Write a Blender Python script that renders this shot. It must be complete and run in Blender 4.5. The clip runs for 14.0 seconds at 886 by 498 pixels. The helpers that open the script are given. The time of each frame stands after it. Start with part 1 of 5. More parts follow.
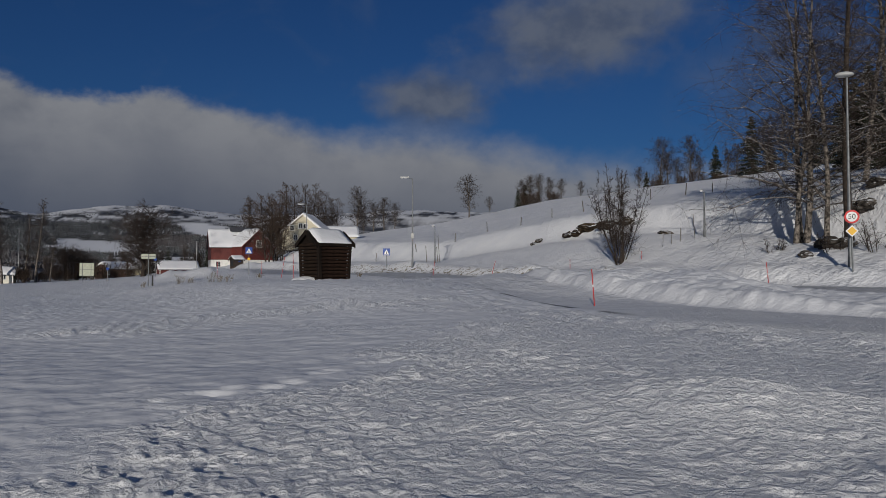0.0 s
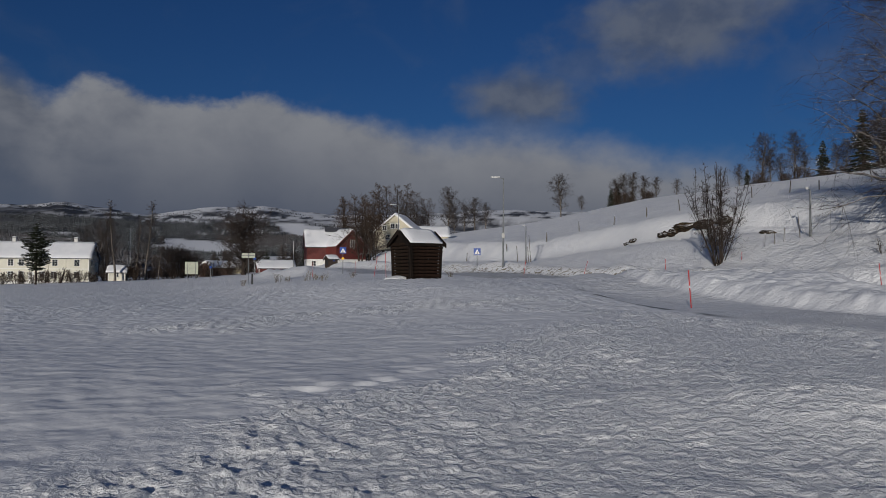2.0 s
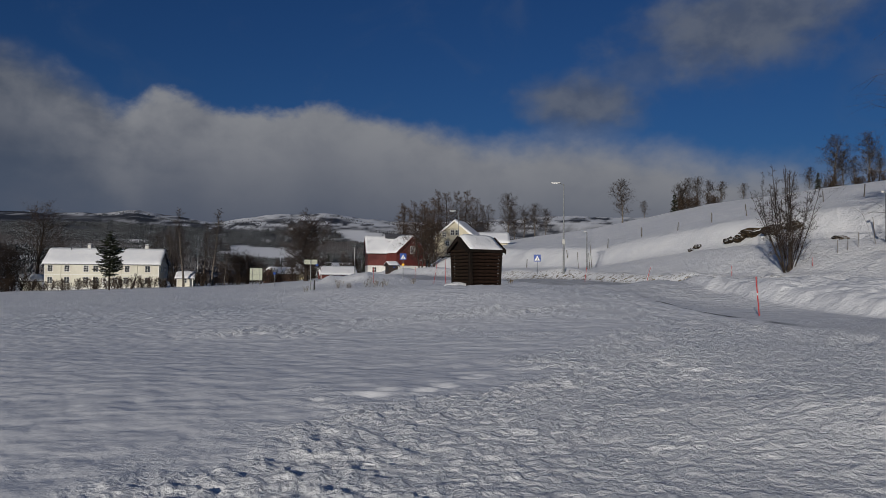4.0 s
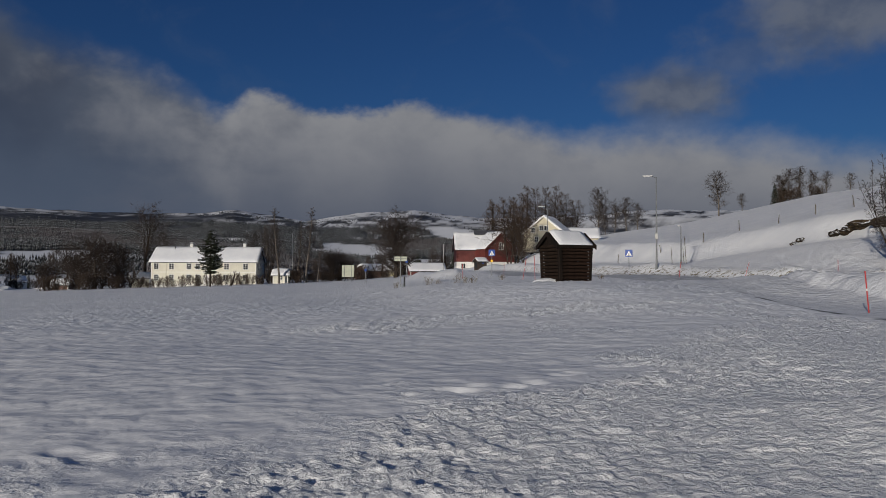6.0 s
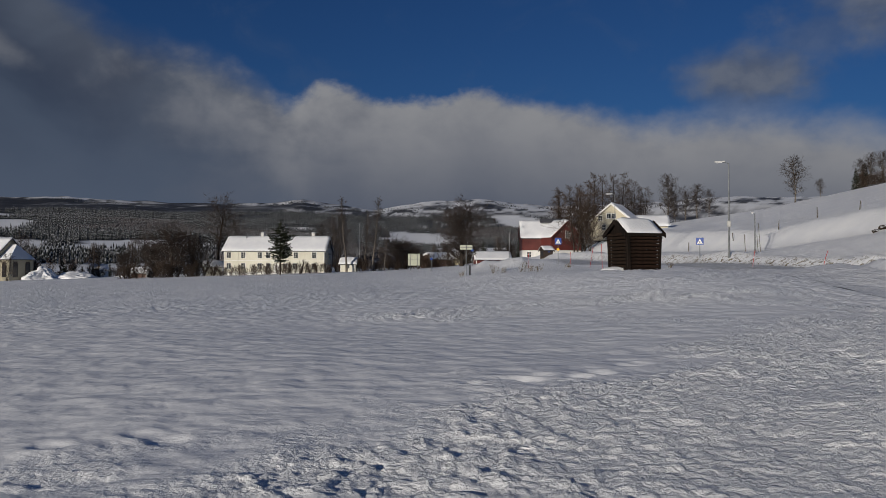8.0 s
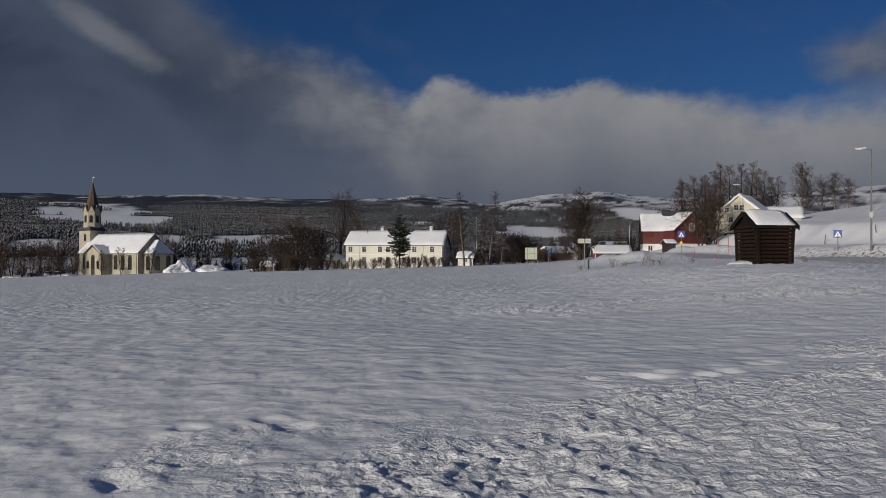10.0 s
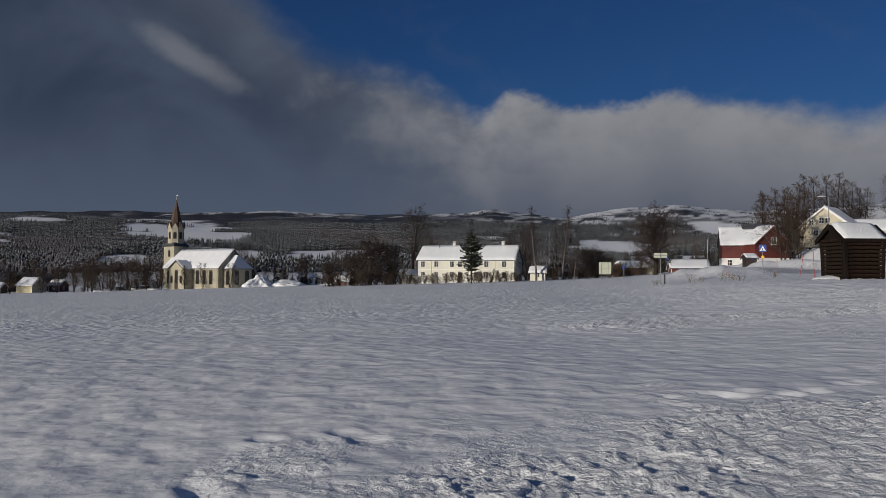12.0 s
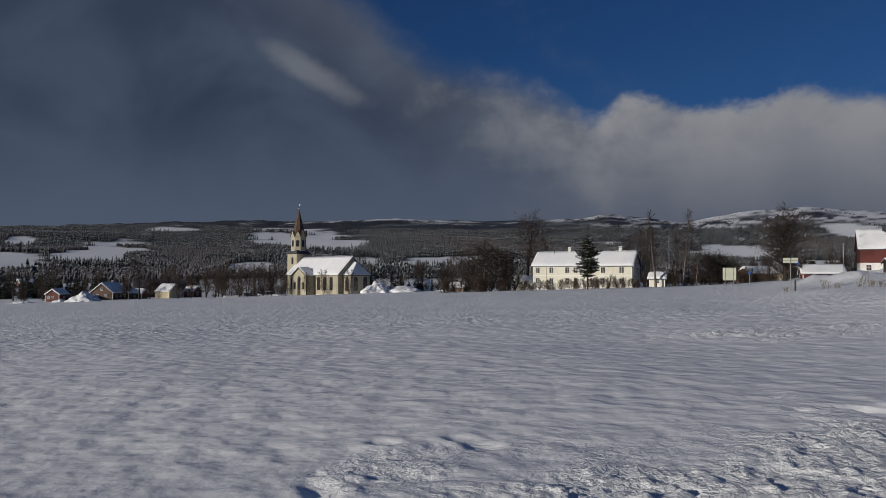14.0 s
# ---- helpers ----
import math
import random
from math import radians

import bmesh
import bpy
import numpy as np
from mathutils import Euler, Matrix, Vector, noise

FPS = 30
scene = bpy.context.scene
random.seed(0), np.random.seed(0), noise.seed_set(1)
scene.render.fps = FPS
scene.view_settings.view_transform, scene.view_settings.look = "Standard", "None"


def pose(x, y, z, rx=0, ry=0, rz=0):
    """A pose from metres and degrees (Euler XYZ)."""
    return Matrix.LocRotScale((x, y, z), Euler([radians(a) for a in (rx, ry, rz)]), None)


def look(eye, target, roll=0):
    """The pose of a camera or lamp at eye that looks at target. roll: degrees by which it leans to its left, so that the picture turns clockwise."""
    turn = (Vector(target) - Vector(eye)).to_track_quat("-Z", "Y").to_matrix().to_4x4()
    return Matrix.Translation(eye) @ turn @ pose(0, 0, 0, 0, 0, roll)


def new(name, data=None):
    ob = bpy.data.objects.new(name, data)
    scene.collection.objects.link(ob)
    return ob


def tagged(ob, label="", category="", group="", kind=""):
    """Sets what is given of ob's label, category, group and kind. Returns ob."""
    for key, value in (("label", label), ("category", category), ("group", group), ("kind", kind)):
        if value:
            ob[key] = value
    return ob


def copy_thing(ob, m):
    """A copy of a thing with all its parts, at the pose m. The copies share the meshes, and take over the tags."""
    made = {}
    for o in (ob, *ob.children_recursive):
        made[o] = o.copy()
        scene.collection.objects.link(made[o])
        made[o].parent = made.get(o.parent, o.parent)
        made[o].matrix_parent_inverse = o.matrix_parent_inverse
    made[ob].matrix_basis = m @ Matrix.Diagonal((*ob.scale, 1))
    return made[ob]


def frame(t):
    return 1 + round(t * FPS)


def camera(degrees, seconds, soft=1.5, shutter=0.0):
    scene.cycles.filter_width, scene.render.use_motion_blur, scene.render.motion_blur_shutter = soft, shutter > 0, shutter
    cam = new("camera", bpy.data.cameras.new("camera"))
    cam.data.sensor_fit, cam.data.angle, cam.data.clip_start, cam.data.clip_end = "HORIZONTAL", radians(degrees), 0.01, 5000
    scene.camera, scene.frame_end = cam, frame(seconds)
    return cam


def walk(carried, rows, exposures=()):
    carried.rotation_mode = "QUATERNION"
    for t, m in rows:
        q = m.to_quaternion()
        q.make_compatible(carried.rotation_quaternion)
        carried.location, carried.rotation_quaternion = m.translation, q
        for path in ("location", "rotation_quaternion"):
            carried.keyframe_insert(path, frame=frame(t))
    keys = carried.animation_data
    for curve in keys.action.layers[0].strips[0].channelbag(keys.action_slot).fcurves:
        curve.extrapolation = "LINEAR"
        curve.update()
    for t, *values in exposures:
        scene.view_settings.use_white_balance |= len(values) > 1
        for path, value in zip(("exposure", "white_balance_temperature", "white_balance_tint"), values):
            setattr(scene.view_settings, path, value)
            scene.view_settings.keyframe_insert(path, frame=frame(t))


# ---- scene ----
cam = camera(60.0, 14.0, 0.8)
TURNS = """0 92 0 0
0.5 92.001 -0.042 0.645
1 92.018 -0.297 2.425
1.5 91.93 -0.38 5.063
2 91.972 -0.32 6.76
2.5 92.124 -0.346 7.67
5 92.389 -0.326 14.983
5.5 92.178 -0.22 16.979
6 92.099 -0.208 17.838
6.5 91.842 -0.208 19.353
7 91.583 -0.134 21.033
9.5 90.627 -0.32 27.854
10 90.737 -0.24 31.452
10.5 91.06 -0.263 33.08
11 91.395 -0.229 34.84
11.5 91.606 -0.253 36.01
12 91.821 -0.24 36.821
12.5 92.005 -0.256 38.063
13 92.109 -0.261 39.955
13.5 92.158 -0.301 43.145
14 92.256 -0.169 45.361"""
EYE = 1.6
walk(cam, [(row[0], pose(0, 0, EYE, row[1], row[2], row[3])) for row in ([float(v) for v in line.split()] for line in TURNS.splitlines())],
     [(0, -0.22, 6200, 10), (2.5, -0.20, 6160, 10), (5.5, -0.07, 6360, 10), (9.5, 0.0, 6430, 10), (14, 0.02, 6350, 10)])

# ---- light and sky ----
SUN_AZ, SUN_EL = 190.0, 13.0      # clockwise from +y, above the horizon


def far_dir(az, el=0.0):
    a, e = radians(az), radians(el)
    return Vector((math.sin(a) * math.cos(e), math.cos(a) * math.cos(e), math.sin(e)))


sun_lamp = new("sun", bpy.data.lights.new("sun", "SUN"))
sun_lamp.data.energy, sun_lamp.data.angle, sun_lamp.data.color = 3.1, radians(0.6), (1.0, 0.915, 0.80)
sun_lamp.matrix_world = look((0, 0, 60), Vector((0, 0, 60)) - far_dir(SUN_AZ, SUN_EL))


class Nodes:
    """A few short words for building node trees."""

    def __init__(self, tree):
        self.tree = tree
        tree.nodes.clear()

    def put(self, sock, value):
        if isinstance(value, bpy.types.NodeSocket):
            self.tree.links.new(value, sock)
        elif isinstance(value, (tuple, list)) and len(value) == 3 and sock.type == "RGBA":
            sock.default_value = (*value, 1)
        else:
            sock.default_value = value

    def math(self, op, a, b=0.0, c=0.0, clamp=False):
        n = self.tree.nodes.new("ShaderNodeMath")
        n.operation, n.use_clamp = op, clamp
        for s, v in zip(n.inputs, (a, b, c)):
            self.put(s, v)
        return n.outputs[0]

    def step(self, v, lo, hi, out_lo=0.0, out_hi=1.0):
        n = self.tree.nodes.new("ShaderNodeMapRange")
        n.interpolation_type = "SMOOTHSTEP"
        for s, x in zip(n.inputs, (v, lo, hi, out_lo, out_hi)):
            self.put(s, x)
        return n.outputs[0]

    def mix(self, fac, a, b, blend="MIX"):
        n = self.tree.nodes.new("ShaderNodeMix")
        n.data_type, n.blend_type = "RGBA", blend
        self.put(n.inputs[0], fac), self.put(n.inputs[6], a), self.put(n.inputs[7], b)
        return n.outputs[2]

    def noise(self, vector, scale, detail=4.0, rough=0.55, distort=0.0):
        n = self.tree.nodes.new("ShaderNodeTexNoise")
        self.put(n.inputs["Vector"], vector) if vector is not None else None
        n.inputs["Scale"].default_value, n.inputs["Detail"].default_value = scale, detail
        n.inputs["Roughness"].default_value, n.inputs["Distortion"].default_value = rough, distort
        return n.outputs[0]

    def curve(self, v, pts, lo, hi):
        """A smooth curve through pts (x, y), x over lo..hi."""
        n = self.tree.nodes.new("ShaderNodeFloatCurve")
        c = n.mapping.curves[0]
        ys = [p[1] for p in pts]
        y0, y1 = min(ys), max(ys) + 1e-6
        while len(c.points) < len(pts):
            c.points.new(0.5, 0.5)
        for p, (x, y) in zip(c.points, pts):
            p.location = ((x - lo) / (hi - lo), (y - y0) / (y1 - y0))
        n.mapping.extend = "HORIZONTAL"
        n.mapping.update()
        self.put(n.inputs[1], self.math("DIVIDE", self.math("SUBTRACT", v, lo), hi - lo))
        return self.math("MULTIPLY_ADD", n.outputs[0], y1 - y0, y0)


def make_world():
    world = bpy.data.worlds.new("sky")
    scene.world = world
    world.use_nodes = True
    k = Nodes(world.node_tree)
    sky = k.tree.nodes.new("ShaderNodeTexSky")
    sky.sky_type, sky.sun_disc = "NISHITA", False
    sky.sun_elevation, sky.sun_rotation = radians(SUN_EL), radians(SUN_AZ)
    sky.air_density, sky.dust_density, sky.ozone_density, sky.altitude = 1.0, 0.3, 3.0, 300
    co = k.tree.nodes.new("ShaderNodeTexCoord").outputs["Generated"]
    sep = k.tree.nodes.new("ShaderNodeSeparateXYZ")
    k.put(sep.inputs[0], co)
    x, y, z = sep.outputs
    az = k.math("MULTIPLY", k.math("ARCTAN2", x, y), 57.2958)
    el = k.math("MULTIPLY", k.math("ARCSINE", z), 57.2958)
    # cloud space: azimuth and stretched height
    comb = k.tree.nodes.new("ShaderNodeCombineXYZ")
    k.put(comb.inputs[0], az), k.put(comb.inputs[1], k.math("MULTIPLY", el, 1.3))
    p = comb.outputs[0]
    n_big, n_mid, n_fine = k.noise(p, 0.085, 4, 0.5, 0.4), k.noise(p, 0.26, 5, 0.52, 0.12), k.noise(p, 0.8, 6, 0.58, 0.0)
    # upper edge of the cloud bank over the valley
    ahead = k.curve(k.math("MINIMUM", k.math("MAXIMUM", az, -72), 30), [(-72, 31), (-62, 26.5), (-52.4, 20), (-48.7, 17.4), (-45, 15.3), (-40.5, 14.6), (-36, 13), (-33.7, 11.7), (-32.2, 12.8),
                    (-30, 13.1), (-27.5, 12.2), (-23.2, 12.1), (-20.3, 12.9), (-17.6, 12.2), (-12.3, 11.4), (-6.6, 10.1), (-2.5, 10.5), (5, 9.4), (10.7, 8.2), (20, 7), (30, 6.3)], -72, 30)
    behind = k.step(k.math("ABSOLUTE", az), 75, 130)
    edge = k.math("ADD", k.math("MULTIPLY", ahead, k.math("SUBTRACT", 1.0, behind)), k.math("MULTIPLY", behind, 14.0))
    wob = k.math("ADD", k.math("MULTIPLY", k.math("SUBTRACT", n_mid, 0.5), 2.4), k.math("MULTIPLY", k.math("SUBTRACT", n_fine, 0.5), 1.0))
    rise = k.math("SUBTRACT", k.math("ADD", edge, wob), el)
    west = k.step(k.math("ADD", az, k.math("MULTIPLY", k.math("SUBTRACT", n_mid, 0.5), 22)), -47, -27)
    east = k.step(az, -24, 4)
    bank = k.step(rise, k.math("MULTIPLY_ADD", k.math("MAXIMUM", k.math("SUBTRACT", 1.0, west), east), -1.3, -0.35), k.math("MULTIPLY_ADD", k.math("MAXIMUM", k.math("SUBTRACT", 1.0, west), east), 1.6, 0.7))

    def puff(a0, e0, wa, we, strength, lean=0.0, lo=1.25, hi=0.25):
        da = k.math("DIVIDE", k.math("SUBTRACT", az, a0), wa)
        de = k.math("DIVIDE", k.math("SUBTRACT", k.math("SUBTRACT", el, e0), k.math("MULTIPLY", k.math("SUBTRACT", az, a0), lean)), we)
        r = k.math("SQRT", k.math("ADD", k.math("MULTIPLY", da, da), k.math("MULTIPLY", de, de)))
        r = k.math("ADD", r, k.math("MULTIPLY", k.math("SUBTRACT", n_mid, 0.5), 1.0))
        r = k.math("ADD", r, k.math("MULTIPLY", k.math("SUBTRACT", n_fine, 0.5), 0.4))
        return k.math("MULTIPLY", k.step(r, lo, hi), strength)

    puffs = k.math("MAXIMUM", puff(-0.8, 13.0, 5.0, 2.4, 0.92), puff(10.5, 17.8, 9.0, 4.0, 0.92, 0.12))
    puffs = k.math("MAXIMUM", puffs, k.math("MAXIMUM", puff(24, 14.5, 7.0, 4.0, 0.35), puff(4, 15.5, 5.0, 2.0, 0.4, 0.3)))
    # brightness inside the bank: pale towards its sunlit top, slate below and over the mountains to the west
    top = k.step(rise, 9.5, 0.3)
    body = k.step(k.math("ADD", k.math("MULTIPLY", n_mid, 0.85), k.math("MULTIPLY", n_fine, 0.15)), 0.28, 0.68, 0.66, 1.06)
    lit = k.math("MULTIPLY", k.math("MULTIPLY", top, body), k.math("MULTIPLY_ADD", west, 0.86, 0.14))
    streak = puff(-55.2, 14.9, 4.0, 1.1, 0.36, -0.45)
    lit = k.math("ADD", lit, k.math("MULTIPLY", streak, k.math("SUBTRACT", 1.0, west)), clamp=True)
    slate = k.mix(k.step(n_big, 0.35, 0.68), (0.6, 0.85, 1.45), (1.05, 1.4, 2.1))
    slate = k.mix(k.step(el, 13, 3), slate, (1.35, 1.75, 2.55))
    slate = k.mix(west, slate, (1.75, 2.0, 2.65))
    cloud = k.mix(lit, slate, (4.6, 4.65, 4.9))
    # the sky away from the sun is deep blue, towards the sun it pales
    s = far_dir(SUN_AZ)
    sunward = k.step(k.math("ADD", k.math("MULTIPLY", x, s.x), k.math("MULTIPLY", y, s.y)), -0.35, 0.6)
    blue = k.mix(1.0, sky.outputs[0], k.mix(sunward, (0.215, 0.40, 0.69), (0.7, 0.78, 0.9)), "MULTIPLY")
    veil = k.math("MULTIPLY", k.step(k.noise(p, 0.12, 5, 0.6, 1.0), 0.5, 0.85), 0.16)
    base = k.mix(veil, blue, (2.0, 2.4, 3.2))
    tops = k.step(k.math("SUBTRACT", n_mid, k.math("MULTIPLY", n_fine, 0.3)), 0.2, 0.5)
    base = k.mix(puffs, base, k.mix(tops, (2.3, 2.6, 3.3), (1.5, 1.85, 2.7)))
    mixed = k.mix(bank, base, cloud)
    bg = k.tree.nodes.new("ShaderNodeBackground")
    k.put(bg.inputs[0], mixed)
    bg.inputs[1].default_value = 0.052
    out = k.tree.nodes.new("ShaderNodeOutputWorld")
    k.put(out.inputs[0], bg.outputs[0])


make_world()

# ---- materials ----
def material(name, build):
    m = bpy.data.materials.new(name)
    m.use_nodes = True
    k = Nodes(m.node_tree)
    bsdf = k.tree.nodes.new("ShaderNodeBsdfPrincipled")
    out = k.tree.nodes.new("ShaderNodeOutputMaterial")
    k.put(out.inputs[0], bsdf.outputs[0])
    build(k, bsdf.inputs)
    return m


def bump(k, inp, height, strength, distance=0.02):
    b = k.tree.nodes.new("ShaderNodeBump")
    b.inputs["Strength"].default_value, b.inputs["Distance"].default_value = strength, distance
    k.put(b.inputs["Height"], height)
    k.put(inp["Normal"], b.outputs[0])


def where(k, which="Object"):
    return k.tree.nodes.new("ShaderNodeTexCoord").outputs[which]


def grainy(name, a, b, scale=8.0, rough=0.7, relief=0.2, metal=0.0, stretch=(1, 1, 1), detail=5.0, dist=0.02, gloss=0.5):
    """Two tones in noise at two scales, with fine relief."""
    def build(k, inp):
        m = k.tree.nodes.new("ShaderNodeMapping")
        m.inputs["Scale"].default_value = stretch
        k.put(m.inputs[0], where(k))
        n1, n2 = k.noise(m.outputs[0], scale, detail), k.noise(m.outputs[0], scale * 0.13, 3)
        f = k.math("ADD", k.math("MULTIPLY", n1, 0.6), k.math("MULTIPLY", n2, 0.4))
        k.put(inp["Base Color"], k.mix(k.step(f, 0.35, 0.65), a, b))
        inp["Roughness"].default_value, inp["Metallic"].default_value = rough, metal
        inp["Specular IOR Level"].default_value = gloss
        bump(k, inp, n1, relief, dist)
    return material(name, build)


def snow_build(k, inp, land_marks=False):
    co = where(k)
    n1, n2, n3 = k.noise(co, 38, 5, 0.7), k.noise(co, 11, 5, 0.6), k.noise(co, 0.4, 4)
    c = k.mix(k.step(n3, 0.3, 0.7), (0.80, 0.81, 0.83), (0.87, 0.875, 0.88))
    rough = 0.6
    if land_marks:
        def mark(name):
            a = k.tree.nodes.new("ShaderNodeAttribute")
            a.attribute_name = name
            return a.outputs["Fac"]
        ice = k.mix(k.step(k.noise(co, 1.1, 6, 0.65, 0.5), 0.35, 0.68), (0.36, 0.365, 0.375), (0.62, 0.63, 0.65))
        c = k.mix(k.math("MULTIPLY", mark("tread"), 0.95), c, ice)
        c = k.mix(mark("tarmac"), c, k.mix(k.noise(co, 6, 5), (0.035, 0.035, 0.037), (0.10, 0.10, 0.105)))
        straw = k.mix(k.noise(co, 9, 3), (0.10, 0.08, 0.04), (0.26, 0.21, 0.12))
        c = k.mix(k.math("MULTIPLY", mark("stubble"), k.step(k.noise(co, 3.0, 6, 0.7), 0.50, 0.60)), c, straw)
        trees = k.mix(k.noise(co, 0.02, 6, 0.7), (0.012, 0.014, 0.015), (0.055, 0.053, 0.052))
        speck = k.math("ADD", k.math("MULTIPLY", k.noise(co, 0.006, 6, 0.7), 0.6), k.math("MULTIPLY", k.noise(co, 0.05, 4, 0.7), 0.4))
        gaps = k.step(speck, 0.52, 0.64, 0.0, 0.34)
        trees = k.mix(gaps, trees, (0.8, 0.82, 0.85))
        c = k.mix(mark("woods"), c, trees)
    k.put(inp["Base Color"], c)
    inp["Roughness"].default_value = rough
    inp["Specular IOR Level"].default_value = 0.2
    n4 = k.noise(co, 2.8, 2, 0.4)
    plates = k.step(k.noise(co, 10.0, 2, 0.5), 0.42, 0.62)
    h = k.math("ADD", k.math("MULTIPLY", n1, 0.7), k.math("ADD", k.math("MULTIPLY", n2, 1.3), k.math("MULTIPLY", plates, 0.4)))
    if land_marks:
        h = k.math("MULTIPLY", h, k.math("MULTIPLY_ADD", mark("trodden"), 0.90, 0.10))
        far_lumps = k.math("MULTIPLY", k.noise(co, 0.8, 5, 0.6), k.math("MULTIPLY", mark("distant"), 5.0))
        h = k.math("ADD", h, k.math("ADD", far_lumps, k.math("MULTIPLY", k.noise(co, 2.8, 4, 0.68), k.math("MULTIPLY", mark("distant"), 3.2))))
    swell = k.math("MULTIPLY_ADD", mark("trodden"), -0.95, 1.45) if land_marks else 1.2
    bump(k, inp, k.math("ADD", h, k.math("MULTIPLY", n4, swell)), 0.8, 0.04)


SNOW = material("snow", lambda k, inp: snow_build(k, inp, True))
ROOF_SNOW = material("roof_snow", snow_build)


def snowy(name, a, b, scale=6.0, snow=0.5, rough=0.85, patch=2.0, soft=0.3):
    """Bark or needles with snow lying on the sides that face up."""
    def build(k, inp):
        co = where(k)
        n = k.noise(co, scale, 4)
        c = k.mix(k.step(n, 0.35, 0.65), a, b)
        sep = k.tree.nodes.new("ShaderNodeSeparateXYZ")
        k.put(sep.inputs[0], k.tree.nodes.new("ShaderNodeNewGeometry").outputs["Normal"])
        up = k.math("ADD", sep.outputs[2], k.math("MULTIPLY", k.math("SUBTRACT", k.noise(co, patch, 4), 0.5), 1.6))
        c = k.mix(k.step(up, 1.2 - soft / 2 - snow, 1.2 + soft / 2 - snow), c, (0.8, 0.82, 0.85))
        k.put(inp["Base Color"], c)
        inp["Roughness"].default_value = rough
        inp["Specular IOR Level"].default_value = 0.2
    return material(name, build)


BARK = snowy("bark", (0.022, 0.017, 0.014), (0.06, 0.046, 0.036), 5, 0.40)
BIRCH_BARK = snowy("birch_bark", (0.022, 0.019, 0.016), (0.24, 0.21, 0.18), 5.5, 0.40)
TWIGS = snowy("twigs", (0.024, 0.018, 0.015), (0.07, 0.052, 0.043), 3, 0.26)
BROWN_TWIGS = snowy("brown_twigs", (0.045, 0.031, 0.023), (0.105, 0.075, 0.055), 3, 0.15)
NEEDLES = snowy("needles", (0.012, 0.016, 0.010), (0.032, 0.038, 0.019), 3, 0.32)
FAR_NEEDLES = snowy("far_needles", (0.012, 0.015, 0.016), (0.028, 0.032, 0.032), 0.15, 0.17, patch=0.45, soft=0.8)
FAR_TWIGS = snowy("far_twigs", (0.05, 0.047, 0.048), (0.11, 0.10, 0.10), 0.4, 0.14, patch=0.6, soft=0.9)
TAR_LOG = grainy("tarred_log", (0.006, 0.004, 0.003), (0.026, 0.016, 0.010), 9, 0.8, 0.6, stretch=(0.25, 2, 2), gloss=0.12)
TAR_BOARD = grainy("tarred_board", (0.005, 0.004, 0.003), (0.018, 0.012, 0.009), 8, 0.8, 0.4, stretch=(2, 2, 0.25), gloss=0.12)
RED_LOG = grainy("reddish_log", (0.007, 0.004, 0.003), (0.031, 0.017, 0.011), 7, 0.8, 0.6, stretch=(0.5, 2, 2), gloss=0.12)
STEEL = grainy("galvanised_steel", (0.13, 0.14, 0.145), (0.21, 0.22, 0.225), 6, 0.5, 0.05, 0.35)
LAMP_SHELL = grainy("lamp_shell", (0.38, 0.39, 0.39), (0.50, 0.50, 0.49), 6, 0.5, 0.03)
CLAMP = grainy("grey_cabinet", (0.30, 0.31, 0.30), (0.42, 0.42, 0.40), 6, 0.6, 0.05)
RED_POLE = grainy("red_plastic", (0.34, 0.015, 0.018), (0.44, 0.025, 0.025), 4, 0.5, 0.05)
WHITE_TAPE = grainy("white_tape", (0.75, 0.75, 0.74), (0.85, 0.85, 0.84), 4, 0.5, 0.02)
SIGN_BLUE = grainy("sign_blue", (0.01, 0.05, 0.26), (0.015, 0.07, 0.33), 3, 0.4, 0.02)
SIGN_WHITE = grainy("sign_white", (0.72, 0.72, 0.71), (0.82, 0.82, 0.81), 3, 0.4, 0.02)
SIGN_RED = grainy("sign_red", (0.50, 0.01, 0.015), (0.60, 0.02, 0.02), 3, 0.4, 0.02)
SIGN_BLACK = grainy("sign_black", (0.015, 0.015, 0.015), (0.03, 0.03, 0.03), 3, 0.5, 0.02)
SIGN_YELLOW = grainy("sign_yellow", (0.75, 0.42, 0.02), (0.85, 0.5, 0.03), 3, 0.4, 0.02)
SIGN_BACK = grainy("sign_back", (0.40, 0.42, 0.32), (0.52, 0.54, 0.42), 3, 0.5, 0.03)
WOOD_POST = grainy("weathered_post", (0.07, 0.06, 0.05), (0.16, 0.14, 0.12), 9, 0.85, 0.4, stretch=(2, 2, 0.3))
ROCK = snowy("rock", (0.012, 0.009, 0.006), (0.06, 0.042, 0.024), 2.5, 0.30, 0.95, 1.3)
GREY_ROCK = snowy("grey_rock", (0.02, 0.017, 0.014), (0.09, 0.08, 0.07), 2.5, 0.28, 0.95, 1.5)
STRAW = grainy("dry_grass", (0.10, 0.07, 0.03), (0.22, 0.17, 0.09), 9, 0.9, 0.1)


